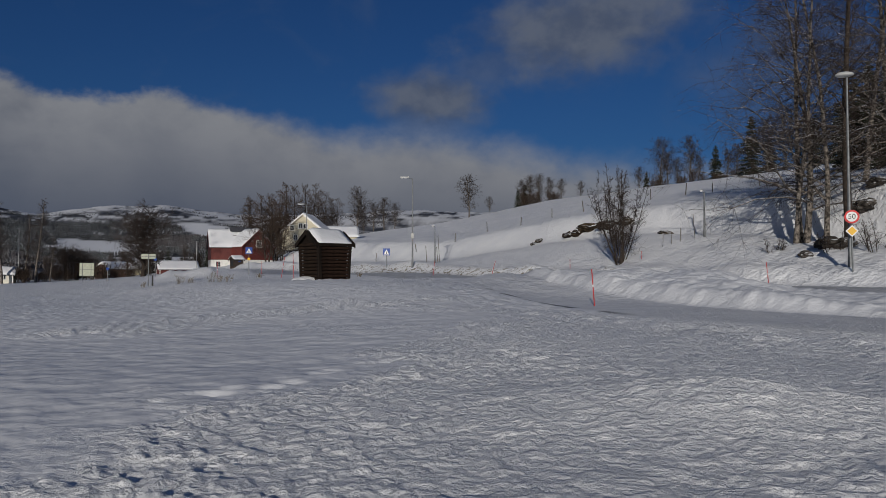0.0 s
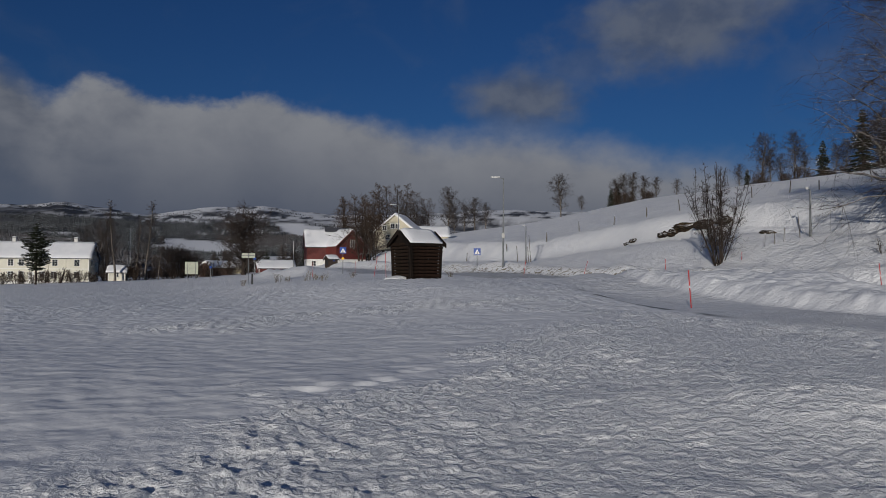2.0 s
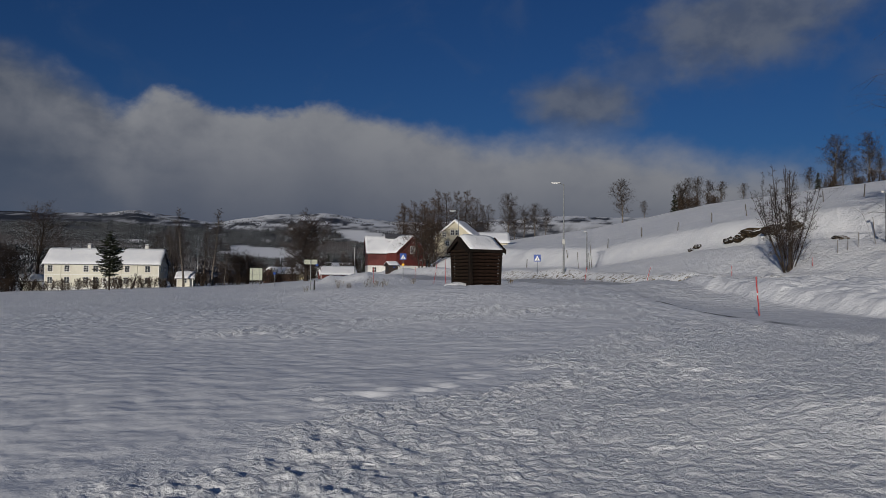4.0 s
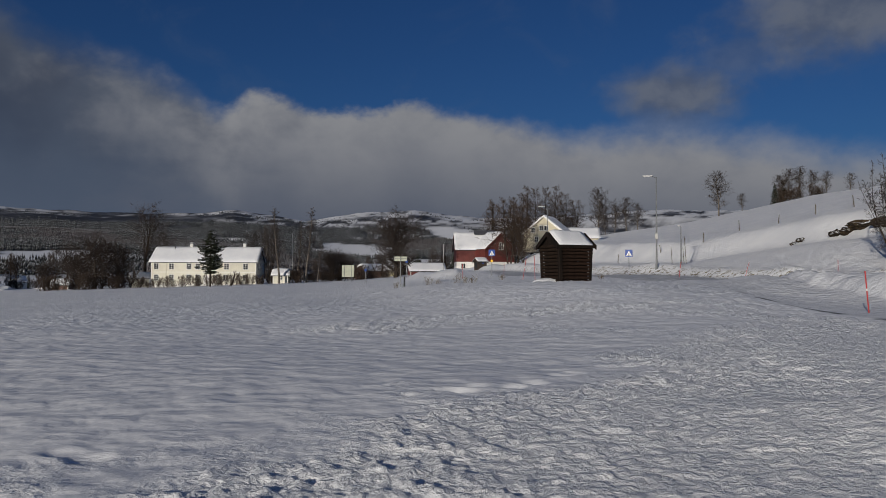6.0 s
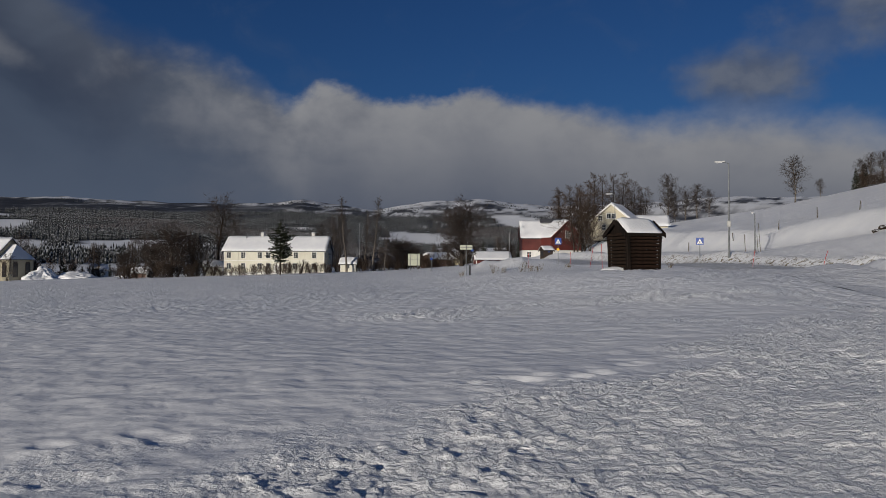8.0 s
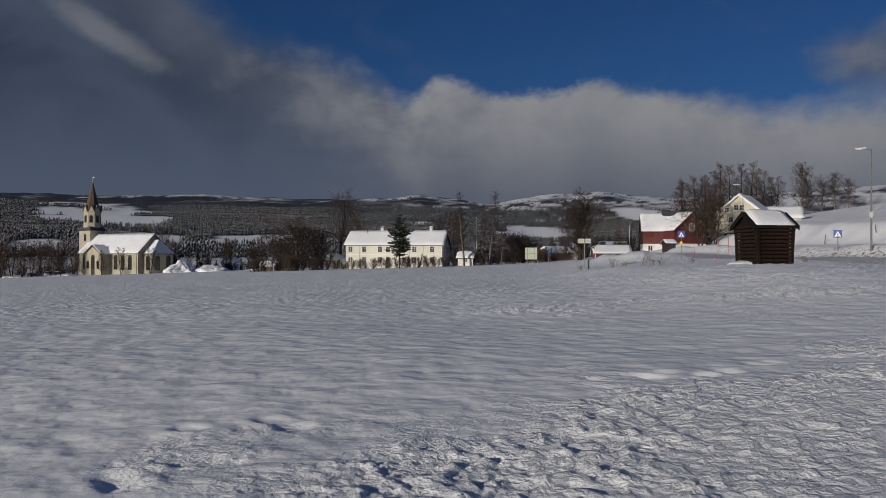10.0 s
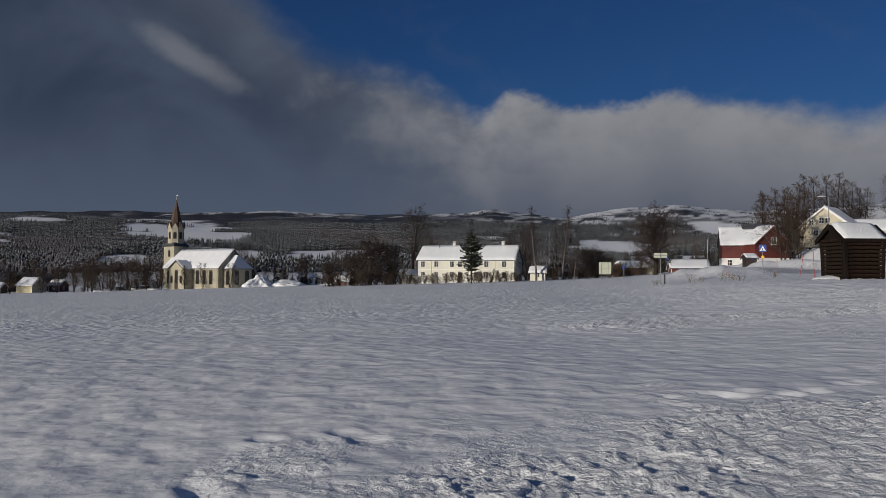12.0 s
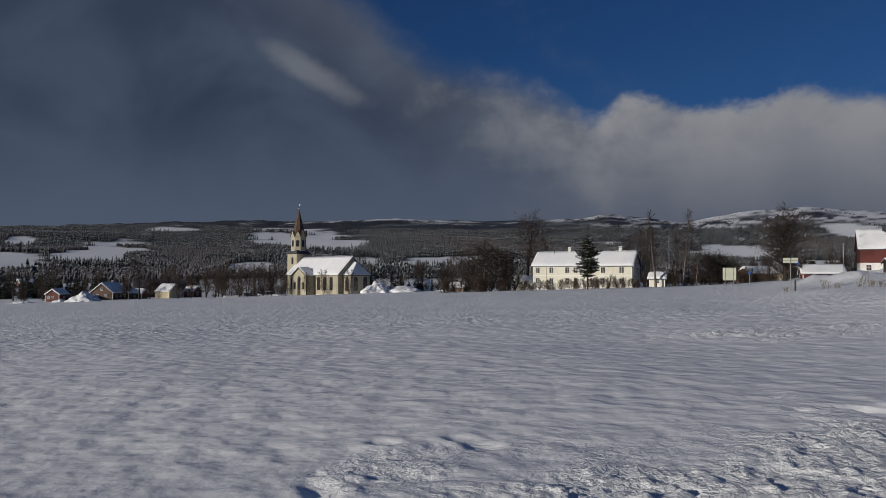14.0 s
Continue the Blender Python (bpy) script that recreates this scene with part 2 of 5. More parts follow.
def siding(name, a, b, board=0.14, upright=True):
    """Painted boards: fine grooves, grain and weathering."""
    def build(k, inp):
        co = where(k)
        w = k.tree.nodes.new("ShaderNodeTexWave")
        w.bands_direction = "X" if upright else "Z"
        w.inputs["Scale"].default_value, w.inputs["Distortion"].default_value = 0.314 / board, 0.0
        k.put(w.inputs["Vector"], co)
        n, big = k.noise(co, 5, 4), k.noise(co, 0.35, 4)
        f = k.math("ADD", k.math("MULTIPLY", n, 0.4), k.math("MULTIPLY", big, 0.6))
        k.put(inp["Base Color"], k.mix(k.step(f, 0.35, 0.65), a, b))
        inp["Roughness"].default_value = 0.65
        bump(k, inp, k.step(w.outputs["Fac"], 0.0, 0.25), 0.5, 0.02)
    return material(name, build)


CREAM = siding("cream_siding", (0.62, 0.59, 0.48), (0.72, 0.69, 0.58))
CREAM_CHURCH = siding("church_siding", (0.36, 0.325, 0.235), (0.46, 0.42, 0.31))
YELLOW_HOUSE = siding("pale_yellow_siding", (0.48, 0.43, 0.31), (0.58, 0.53, 0.40), 0.16, False)
BARN_RED = siding("barn_red_siding", (0.085, 0.016, 0.013), (0.135, 0.026, 0.02), 0.18)
BROWN_SIDING = siding("brown_siding", (0.07, 0.035, 0.022), (0.12, 0.06, 0.04), 0.16)
OCHRE = siding("ochre_siding", (0.42, 0.36, 0.22), (0.52, 0.46, 0.30), 0.16)
PLASTER = grainy("white_plaster", (0.66, 0.66, 0.62), (0.78, 0.77, 0.74), 2, 0.8, 0.2)
TRIM = grainy("white_trim", (0.72, 0.71, 0.66), (0.82, 0.81, 0.77), 6, 0.6, 0.05)
DARK_TRIM = grainy("dark_trim", (0.03, 0.02, 0.016), (0.06, 0.04, 0.03), 6, 0.7, 0.1)
SLATE = grainy("slate", (0.04, 0.042, 0.05), (0.10, 0.10, 0.11), 4, 0.6, 0.4)
COPPER_SPIRE = grainy("brown_spire_shingle", (0.055, 0.03, 0.018), (0.11, 0.065, 0.04), 3, 0.6, 0.4)
BRICK_CHIMNEY = grainy("whitewashed_chimney", (0.5, 0.49, 0.46), (0.68, 0.67, 0.63), 5, 0.85, 0.3)


def glass_build(k, inp):
    inp["Base Color"].default_value = (0.03, 0.035, 0.04, 1)
    inp["Roughness"].default_value = 0.06
    inp["Specular IOR Level"].default_value = 0.6


GLASS = material("dark_pane", glass_build)

# ---- the lie of the land ----
def hash2(ix, iy, seed):
    h = (ix.astype(np.int64) * 374761393 + iy.astype(np.int64) * 668265263 + seed * 1442695041) & 0xFFFFFFFF
    h = ((h ^ (h >> 13)) * 1274126177) & 0xFFFFFFFF
    return ((h ^ (h >> 16)) & 0xFFFFFF) / float(0xFFFFFF)


def vnoise(x, y, seed=0):
    """Smooth value noise, 0 to 1, on arrays."""
    ix, iy = np.floor(x), np.floor(y)
    fx, fy = x - ix, y - iy
    fx, fy = fx * fx * fx * (fx * (fx * 6 - 15) + 10), fy * fy * fy * (fy * (fy * 6 - 15) + 10)
    a, b = hash2(ix, iy, seed), hash2(ix + 1, iy, seed)
    c, d = hash2(ix, iy + 1, seed), hash2(ix + 1, iy + 1, seed)
    return (a + (b - a) * fx) * (1 - fy) + (c + (d - c) * fx) * fy


def fbm(x, y, seed=0, octaves=4, gain=0.5):
    total, amp, norm = 0.0, 1.0, 0.0
    for o in range(octaves):
        total = total + amp * vnoise(x * 2 ** o + 17.3 * o, y * 2 ** o - 9.1 * o, seed + o)
        norm += amp
        amp *= gain
    return total / norm


def smooth(v, lo, hi):
    t = np.clip((v - lo) / (hi - lo), 0, 1)
    return t * t * (3 - 2 * t)


def polar(az, d):
    return d * math.sin(radians(az)), d * math.cos(radians(az))


def spline(pts, n=12):
    out = []
    p = [2 * Vector(pts[0]) - Vector(pts[1])] + [Vector(q) for q in pts] + [2 * Vector(pts[-1]) - Vector(pts[-2])]
    for i in range(1, len(p) - 2):
        for s in range(n):
            t = s / n
            out.append(0.5 * (2 * p[i] + (p[i + 1] - p[i - 1]) * t + (2 * p[i - 1] - 5 * p[i] + 4 * p[i + 1] - p[i + 2]) * t * t
                              + (3 * p[i] - p[i - 1] - 3 * p[i + 1] + p[i + 2]) * t ** 3))
    return out + [Vector(pts[-1])]


ROAD = [polar(*q) for q in ((100, 26), (62, 27), (45, 30), (28, 35.5), (15, 43), (6, 52), (-2, 62), (-8, 73), (-13, 90), (-17, 118), (-20.5, 165), (-23, 260))]
PATH = [polar(*q) for q in ((100, 14), (62, 16), (42, 17), (28, 19.3), (18, 22.8), (11, 28.3), (6, 36), (3, 46), (1, 57))]
ROAD_LINE, PATH_LINE = spline(ROAD), spline(PATH)


def beside(line, x, y):
    """Distance to a polyline and which side of it (positive beyond it, seen from the field)."""
    best, side = np.full(x.shape, 1e9), np.ones(x.shape)
    for a, b in zip(line, line[1:]):
        ex, ey = b[0] - a[0], b[1] - a[1]
        l2 = ex * ex + ey * ey
        t = np.clip(((x - a[0]) * ex + (y - a[1]) * ey) / l2, 0, 1)
        d = np.hypot(x - a[0] - t * ex, y - a[1] - t * ey)
        s = np.where(ex * (y - a[1]) - ey * (x - a[0]) < 0, 1.0, -1.0)
        side = np.where(d < best, s, side)
        best = np.minimum(best, d)
    return best * side


def plain(x, y):
    """The gently tilted field and its continuation under the road."""
    return 0.0297 * x + 0.0167 * y


SKY_AZ = (-16, -12, -7, 0, 8, 15, 22, 30, 45, 100)
SKY_EL = (0.6, 1.8, 3.0, 4.0, 5.6, 6.4, 7.0, 7.6, 8.0, 6.0)
CREST_EL = (0.7, 1.5, 2.45, 2.5, 4.1, 5.0, 5.5, 6.0, 6.4, 5.0)
FOOT_EL = (0.5, 0.75, 1.0, 1.1, 2.4, 3.0, 2.8, 2.0, 2.0, 2.0)
# open snowfields on the wooded mountainside: azimuth, height, half widths, lean
RIDGE_AZ = (-90, -75, -64, -55, -49, -42, -36, -33, -28, -24.5, -20, -15, -9, -3.5, 10)
RIDGE_EL = (3.2, 3.4, 4.0, 4.3, 4.5, 4.35, 4.5, 4.8, 4.05, 4.6, 4.95, 4.5, 4.5, 4.85, 4.5)
GLADES = ((-56.0, 2.85, 3.8, 0.75, -0.06), (-69.5, 1.75, 2.8, 0.6, 0.10), (-75.5, 1.2, 2.6, 0.6, 0.0), (-65.0, 3.45, 2.0, 0.2, 0.0), (-74.3, 2.4, 1.0, 0.4, 0.12),
          (-17.2, 3.25, 1.7, 0.4, -0.05), (-24.3, 2.0, 3.2, 0.5, -0.10), (-21.0, 1.1, 3.0, 0.4, 0.0), (-44.0, 1.3, 6.0, 0.3, 0.02), (-33.5, 2.6, 1.8, 0.12, -0.02),
          (-51.5, 1.2, 2.0, 0.3, 0.0), (-59.2, 0.9, 1.6, 0.4, 0.1))


def glade(az, el, x, y):
    """1 on the open snowfields of the mountainside, 0 in the woods."""
    n = fbm(x / 110.0, y / 110.0, 40, 3) - 0.5
    m = np.zeros(az.shape)
    for a, e, wa, we, lean in GLADES:
        r = np.hypot((az - a) / wa, (el - e - lean * (az - a)) / we) + n * 1.7
        m = np.maximum(m, smooth(r, 1.15, 0.85))
    return m


# distance at which the trodden snow round the eye gives way to the smooth field
TRODDEN_AZ = (-180, -75, -55, -42, -30, -16, -8, 0, 8, 30, 60, 180)
TRODDEN_D = (3, 4.0, 5.4, 7.5, 8.5, 9.0, 11.5, 16, 24, 22, 20, 3)


def trodden(x, y, d, az):
    n = fbm(x * 0.5, y * 0.5, 61, 3) - 0.5
    near = smooth(d / np.interp(az, TRODDEN_AZ, TRODDEN_D) + n * 0.7, 1.14, 0.78)
    ring = np.exp(-((d - 24.5 - 5 * n) / 1.6) ** 2) * smooth(az, -33, -24) * smooth(az, 8, 0)
    ring2 = np.exp(-((d - 48 - 14 * n) / 6.0) ** 2) * smooth(az, -28, -18) * smooth(az, 0, -6) * 0.6
    patch = np.exp(-(((az + 3) / 9) ** 2 + ((d - 21) / 3.0) ** 2)) * 0.8
    patch = patch * smooth(fbm(x * 0.3, y * 0.3, 64, 2), 0.35, 0.6)
    slope = np.exp(-(((az + 6) / 9) ** 2 + ((d - 36) / 7.0) ** 2)) * smooth(fbm(x * 0.25, y * 0.25, 66, 2), 0.3, 0.55)
    return np.clip(np.maximum(np.maximum(near, ring), np.maximum(np.maximum(ring2, patch), slope)), 0, 1)


def relief(x, y, d, az):
    """Footprints, clods and wind-scooped hollows in the snow near the eye."""
    fade = smooth(d, 130, 40) * smooth(d, 1.6, 2.8) * smooth(az, -95, -82) * smooth(az, 55, 42)
    t = trodden(x, y, d, az)
    sx, sy = x + 0.25 * fbm(x * 2, y * 2, 71, 2), y + 0.25 * fbm(x * 2 + 9, y * 2, 72, 2)
    clods = 0.030 * smooth(vnoise(sx * 7.5, sy * 7.5, 80), 0.4, 0.8) + 0.018 * smooth(vnoise(sx * 13.0 + 3, sy * 13.0, 84), 0.4, 0.8)
    dents = 0.024 * smooth(vnoise(sx * 2.9, sy * 2.9, 82), 0.5, 0.85)
    grit = fbm(sx * 19.0, sy * 19.0, 86, 3, 0.65) - 0.5
    patchy = 0.4 + 1.2 * fbm(x * 0.35, y * 0.35, 88, 2)
    rough = t * patchy * (1 + 0.7 * smooth(d, 16, 24)) * (1 - 0.55 * smooth(az, 2, 15)) * (clods - dents + 0.022 * grit)
    # scoops stretched across the wind
    wx, wy = 0.82 * x + 0.57 * y, -0.57 * x + 0.82 * y
    scoop = fbm(wx * 2.2, wy * 2.4, 90, 2, 0.35) - 0.5
    fine = fbm(wx * 3.5, wy * 6.0, 93, 2) - 0.5
    smooth_part = (1 - t) * (0.040 * scoop + 0.010 * fine) * (0.5 + fbm(x * 0.12, y * 0.12, 95, 2))
    swell = 0.30 * (fbm(x * 0.11, y * 0.11, 98, 2) - 0.5) * smooth(d, 3, 9)
    return (rough + smooth_part) * fade + swell * smooth(d, 90, 40)


def prints(x, y):
    """Single trails of deep footprints."""
    z = np.zeros(x.shape)
    rng = random.Random(5)
    trails = ((polar(-21, 9.7), polar(-11, 10.6), 6), (polar(-50.5, 8.2), polar(-38.5, 7.6), 3), (polar(-33, 24), polar(-22, 23), 7), (polar(-12, 10.5), polar(-2, 14), 7),
              (polar(-66, 5.2), polar(-52, 6.6), 5), (polar(2, 14), polar(24, 9), 14))
    for a, b, n in trails:
        for i in range(n):
            f = (i + 0.5) / n
            side = 0.14 if i % 2 else -0.14
            cx, cy = a[0] + (b[0] - a[0]) * f + rng.uniform(-.15, .15), a[1] + (b[1] - a[1]) * f + side + rng.uniform(-.1, .1)
            r2 = ((x - cx) / 0.19) ** 2 + ((y - cy) / 0.13) ** 2
            z = z - 0.034 * np.exp(-r2 * r2) + 0.005 * np.exp(-((np.sqrt(r2) - 1.7) / 0.5) ** 2)
    return z


def lanes(x, y):
    return beside(ROAD_LINE, x, y), beside(PATH_LINE, x, y)


def land(x, y, detail=False):
    x, y = np.asarray(x, float), np.asarray(y, float)
    d, az = np.hypot(x, y), np.degrees(np.arctan2(x, y))
    z = plain(x, y)
    sr, sp = lanes(x, y)
    near = smooth(d, 700, 320)
    # raised bank on which the small hut stands
    lift = smooth(sr, -27, -17) * smooth(az, 9, -4) * smooth(az, -30, -12) * smooth(d, 14, 36)
    z = z + 0.85 * lift * near
    z = z + 0.8 * smooth(d, 70, 115) * smooth(az, -25, -17) * smooth(az, -6, -12) * near
    z = z - 0.5 * np.exp(-((az + 4.0) / 3.6) ** 2 - ((d - 53) / 7.5) ** 2)
    # heaps left by the plough at the bend of the road
    heap = 0.9 * np.exp(-((az + 17.2) / 1.3) ** 2 - ((d - 84) / 5.0) ** 2) + 0.75 * np.exp(-((az + 19.2) / 1.4) ** 2 - ((d - 90) / 6.0) ** 2) + 0.5 * np.exp(-((az + 14.8) / 1.5) ** 2 - ((d - 86) / 5.0) ** 2)
    z = z + heap * (0.45 + 1.1 * fbm(x * 0.45, y * 0.45, 5, 3, 0.6))
    rough = fbm(x * 0.35, y * 0.35, 3) - 0.5
    # ploughed banks beside the carriageways
    flank = np.where(sr > 0, 0.85, 0.55 * smooth(az, 25, 19) * smooth(az, 1, 5) + 0.10)
    z = z + flank * smooth(np.abs(sr), 3.3, 4.8) * smooth(np.abs(sr), 11, 5.5) * (1 + 0.7 * rough) * smooth(d, 260, 90) * smooth(az, -24, -14)
    z = z + (0.22 + 0.2 * smooth(az, 32, 22)) * smooth(sp, 1.7, 2.6) * smooth(sp, 11, 3.2) * smooth(az, 2, 8) * (1 + 0.9 * rough) * (np.abs(sr) > 3.3)
    # a low trampled mound near the eye
    mx, my = polar(20, 8.6)
    ux, uy = (x - mx) * 0.94 - (y - my) * 0.34, (x - mx) * 0.34 + (y - my) * 0.94
    z = z + 0.33 * np.exp(-(ux / 1.9) ** 2) * np.where(uy < 0, np.exp(-(uy / 1.3) ** 2), np.exp(-(uy / 0.55) ** 2))
    # hill beyond the road, by its foot, crest and skyline
    s = np.maximum(sr, 0)
    droad = d - s / np.maximum(np.cos(np.radians(np.clip(az + 28, -60, 60))), 0.5)
    el = lambda table: np.tan(np.radians(np.interp(az, SKY_AZ, table)))
    wob = 3.5 * (fbm(x * 0.06, y * 0.06, 9, 3) - 0.5)
    d1, d2, d3 = droad + 20 + wob, droad + 24 + wob * 1.1, np.full(d.shape, 200.0)
    z0 = plain(*(np.stack([x, y]) * droad / np.maximum(d, 1e-3))) + 0.85
    za, zb, zc = EYE + d1 * el(FOOT_EL), EYE + d2 * el(CREST_EL), EYE + d3 * el(SKY_EL)
    t0, t1, t2 = smooth(d, droad + 4, d1), np.clip((d - d1) / (d2 - d1), 0, 1), np.clip((d - d2) / (d3 - d2), 0, 1)
    hill = z0 + (za - z0) * t0 + (zb - za) * (0.75 * t1 + 0.25 * t1 * t1 * (3 - 2 * t1)) + (zc - zb) * t2
    hill = hill - np.maximum(d - 200, 0) * 0.03 + (fbm(x * 0.22, y * 0.22, 12, 3) - 0.5) * 0.55 * t1 * smooth(d, 260, 120)
    mask = smooth(az, -14.2, -10.5) * smooth(sr, 3.5, 8) * smooth(az, 120, 80) * smooth(d, 1500, 700)
    z = z + mask * (np.maximum(hill, z) - z)
    # valley floor and mountains
    vall = np.interp(d, (0, 300, 420, 700, 1000, 1500, 2200, 3000, 3900, 4800), (-1.2, -1.2, -1.2, -0.35, 0.7, 1.8, 2.9, 3.6, 3.9, 3.7))
    vall = vall + smooth(d, 1500, 3900) * (np.interp(az, RIDGE_AZ, RIDGE_EL) - 3.9)
    far_n = fbm(x / 900.0, y / 900.0, 21, 5) - 0.5
    open_valley = smooth(az, -33, -24) * smooth(az, 8, -6)
    vall = vall + 0.22 * (fbm(az * 0.8, d / 600.0, 23, 4) - 0.5) * smooth(d, 2600, 3700)
    vall = vall + far_n * smooth(d, 500, 1800) * (1.3 - 1.0 * smooth(d, 2200, 3700)) - open_valley * smooth(d, 450, 900) * smooth(d, 3300, 2000) * 0.9
    zv = EYE + d * np.tan(np.radians(vall))
    w = smooth(d, 300, 480) * smooth(az, -9, -18) + smooth(d, 700, 1500) * smooth(az, -18, -9)
    w = np.clip(w, 0, 1)
    z = z * (1 - w) + zv * w
    if detail:
        on_lane = np.maximum(smooth(np.abs(sr), 3.6, 2.8), smooth(np.abs(sp), 2.0, 1.5))
        z = z + (relief(x, y, d, az) + prints(x, y)) * (1 - on_lane)
        bank = smooth(np.abs(sr), 3.0, 4.0) * smooth(np.abs(sr), 12, 7) + smooth(np.abs(sp), 1.8, 2.4) * smooth(np.abs(sp), 6, 3.5)
        z = z + np.clip(bank, 0, 1) * (0.16 * (fbm(x * 1.1, y * 1.1, 55, 3, 0.5) - 0.5) + 0.14 * (fbm(x * 3.2, y * 3.2, 56, 3, 0.6) - 0.5)) * smooth(d, 120, 60) * (1 - on_lane)
        z = z + 0.16 * (fbm(x * 1.6, y * 1.6, 57, 4, 0.6) - 0.5) * smooth(sr, 6, 12) * smooth(d, 130, 80)
    return z


def ground_z(x, y):
    return float(land(np.array([x]), np.array([y]))[0])


def make_ground():
    fine = np.arange(-80, 40.01, 0.19)
    az = np.concatenate([fine, np.arange(43, 278, 3.0)])
    r = [0.0, 0.8]
    while r[-1] < 4750:
        r.append(r[-1] * (1.05 if r[-1] < 2.6 else 1.0055 if r[-1] < 14 else 1.0075 if r[-1] < 40 else 1.014 if r[-1] < 400 else 1.02))
    r = np.array(r)
    A, R = np.meshgrid(np.radians(az), r)
    x, y = R * np.sin(A), R * np.cos(A)
    z = land(x, y, True)
    nr, na = R.shape
    co = np.stack([x, y, z], -1).reshape(-1, 3)
    i = np.arange(nr - 1)[:, None] * na + np.arange(na)[None, :]
    j = np.arange(nr - 1)[:, None] * na + (np.arange(na)[None, :] + 1) % na
    quads = np.stack([i, j, j + na, i + na], -1).reshape(-1, 4)
    me = bpy.data.meshes.new("ground")
    me.vertices.add(len(co)), me.vertices.foreach_set("co", co.ravel())
    me.loops.add(quads.size), me.loops.foreach_set("vertex_index", quads.ravel().astype(np.int32))
    me.polygons.add(len(quads)), me.polygons.foreach_set("loop_start", np.arange(0, quads.size, 4, dtype=np.int32))
    me.update(calc_edges=True)
    me.polygons.foreach_set("use_smooth", np.ones(len(quads), bool))
    me.materials.append(SNOW)
    # how much of the ground is wooded, driven on or bare
    d, deg = R.ravel(), np.degrees(A.ravel())
    deg = np.where(deg > 180, deg - 360, deg)
    xs, ys = x.ravel(), y.ravel()
    height = np.degrees(np.arctan2(z.ravel() - EYE, np.maximum(d, 1e-3)))
    sr, sp = lanes(xs, ys)
    woods = smooth(d, 700, 1000) * (1 - glade(deg, height, xs, ys))
    top = np.interp(deg, RIDGE_AZ, RIDGE_EL)
    bald = smooth(height - top + (fbm(xs / 420, ys / 420, 44, 5) - 0.5) * 2.3 * (1 + 0.5 * smooth(deg, -30, -22)) + (fbm(xs / 90, ys / 220, 46, 3) - 0.5) * 1.2, -0.45 - 1.1 * smooth(deg, -31, -24), 0.1) * smooth(deg, -62, -50)
    cover = fbm(deg * 1.3, height * 6.0, 47, 4, 0.6)
    bald = np.maximum(bald * smooth(cover, 0.30, 0.50), smooth(height - top, -1.6, -0.3) * smooth(deg, -40, -27) * smooth(cover, 0.50, 0.58))
    woods = woods * (1 - 0.55 * smooth(cover, 0.60, 0.68) * smooth(deg, -38, -28))
    woods = woods * (1 - 0.9 * bald * smooth(d, 1800, 2600))
    tread = np.maximum(0.9 * smooth(np.abs(sr), 3.5, 3.0) * smooth(d, 300, 120), 0.28 * smooth(np.abs(sp), 2.0, 1.6) * smooth(deg, -2, 2))
    tarmac = smooth(np.abs(sp + 1.75), 0.26, 0.1) * smooth(deg, 2.5, 5) * smooth(deg, 15, 11) * smooth(fbm(xs * 0.5, ys * 0.5, 33, 2), 0.3, 0.45)
    stubble = smooth(sr, 2.9, 3.2) * smooth(sr, 4.9, 4.2) * smooth(d, 110, 80) * smooth(deg, 18, 9)
    for key, value in (("woods", woods), ("tread", tread), ("stubble", stubble), ("tarmac", tarmac), ("trodden", np.maximum(trodden(xs, ys, d, deg), smooth(d, 45, 70))), ("distant", smooth(d, 20, 42) * smooth(d, 900, 400))):
        at = me.attributes.new(key, "FLOAT", "POINT")
        at.data.foreach_set("value", value.astype(np.float32))
    return tagged(new("ground", me), "snow-covered field, road banks, hillside and far mountains", "snow field", kind="structure")


ground = make_ground()


# ---- tools for building things ----
def mesh_of(name, verts, faces, mat, smooth_faces=False):
    me = bpy.data.meshes.new(name)
    me.from_pydata(verts, [], faces)
    me.materials.append(mat)
    if smooth_faces:
        me.polygons.foreach_set("use_smooth", np.ones(len(me.polygons), bool))
    me.update()
    return me


def part(name, bm, mat, parent=None, label="", flat=True):
    """Links a bmesh, or a ready mesh, as one object under a thing or a part."""
    if isinstance(bm, bpy.types.Mesh):
        me = bm
    else:
        bmesh.ops.recalc_face_normals(bm, faces=bm.faces)
        me = bpy.data.meshes.new(name)
        bm.to_mesh(me)
        bm.free()
        me.materials.append(mat)
        if not flat:
            me.polygons.foreach_set("use_smooth", np.ones(len(me.polygons), bool))
    ob = new(name, me)
    ob.parent = parent
    if label:
        tagged(ob, label)
    return ob


def thing(name, x, y, turn=0.0, label="", category="", group="", z=None, kind="", sink=0.0):
    ob = new(name)
    ob.empty_display_size = 0.2
    ob.matrix_basis = pose(x, y, (ground_z(x, y) if z is None else z) - sink, 0, 0, turn)
    return tagged(ob, label, category, group, kind)


def box(bm, c, s, bevel=0.0, turn=None):
    r = bmesh.ops.create_cube(bm, size=1)["verts"]
    m = Matrix.Translation(c) @ (turn if turn is not None else Matrix()) @ Matrix.Diagonal((*s, 1))
    bmesh.ops.transform(bm, matrix=m, verts=r)
    if bevel:
        es = list({e for v in r for e in v.link_edges})
        bmesh.ops.bevel(bm, geom=es, offset=bevel, segments=2, affect="EDGES", profile=0.5)
    return bm


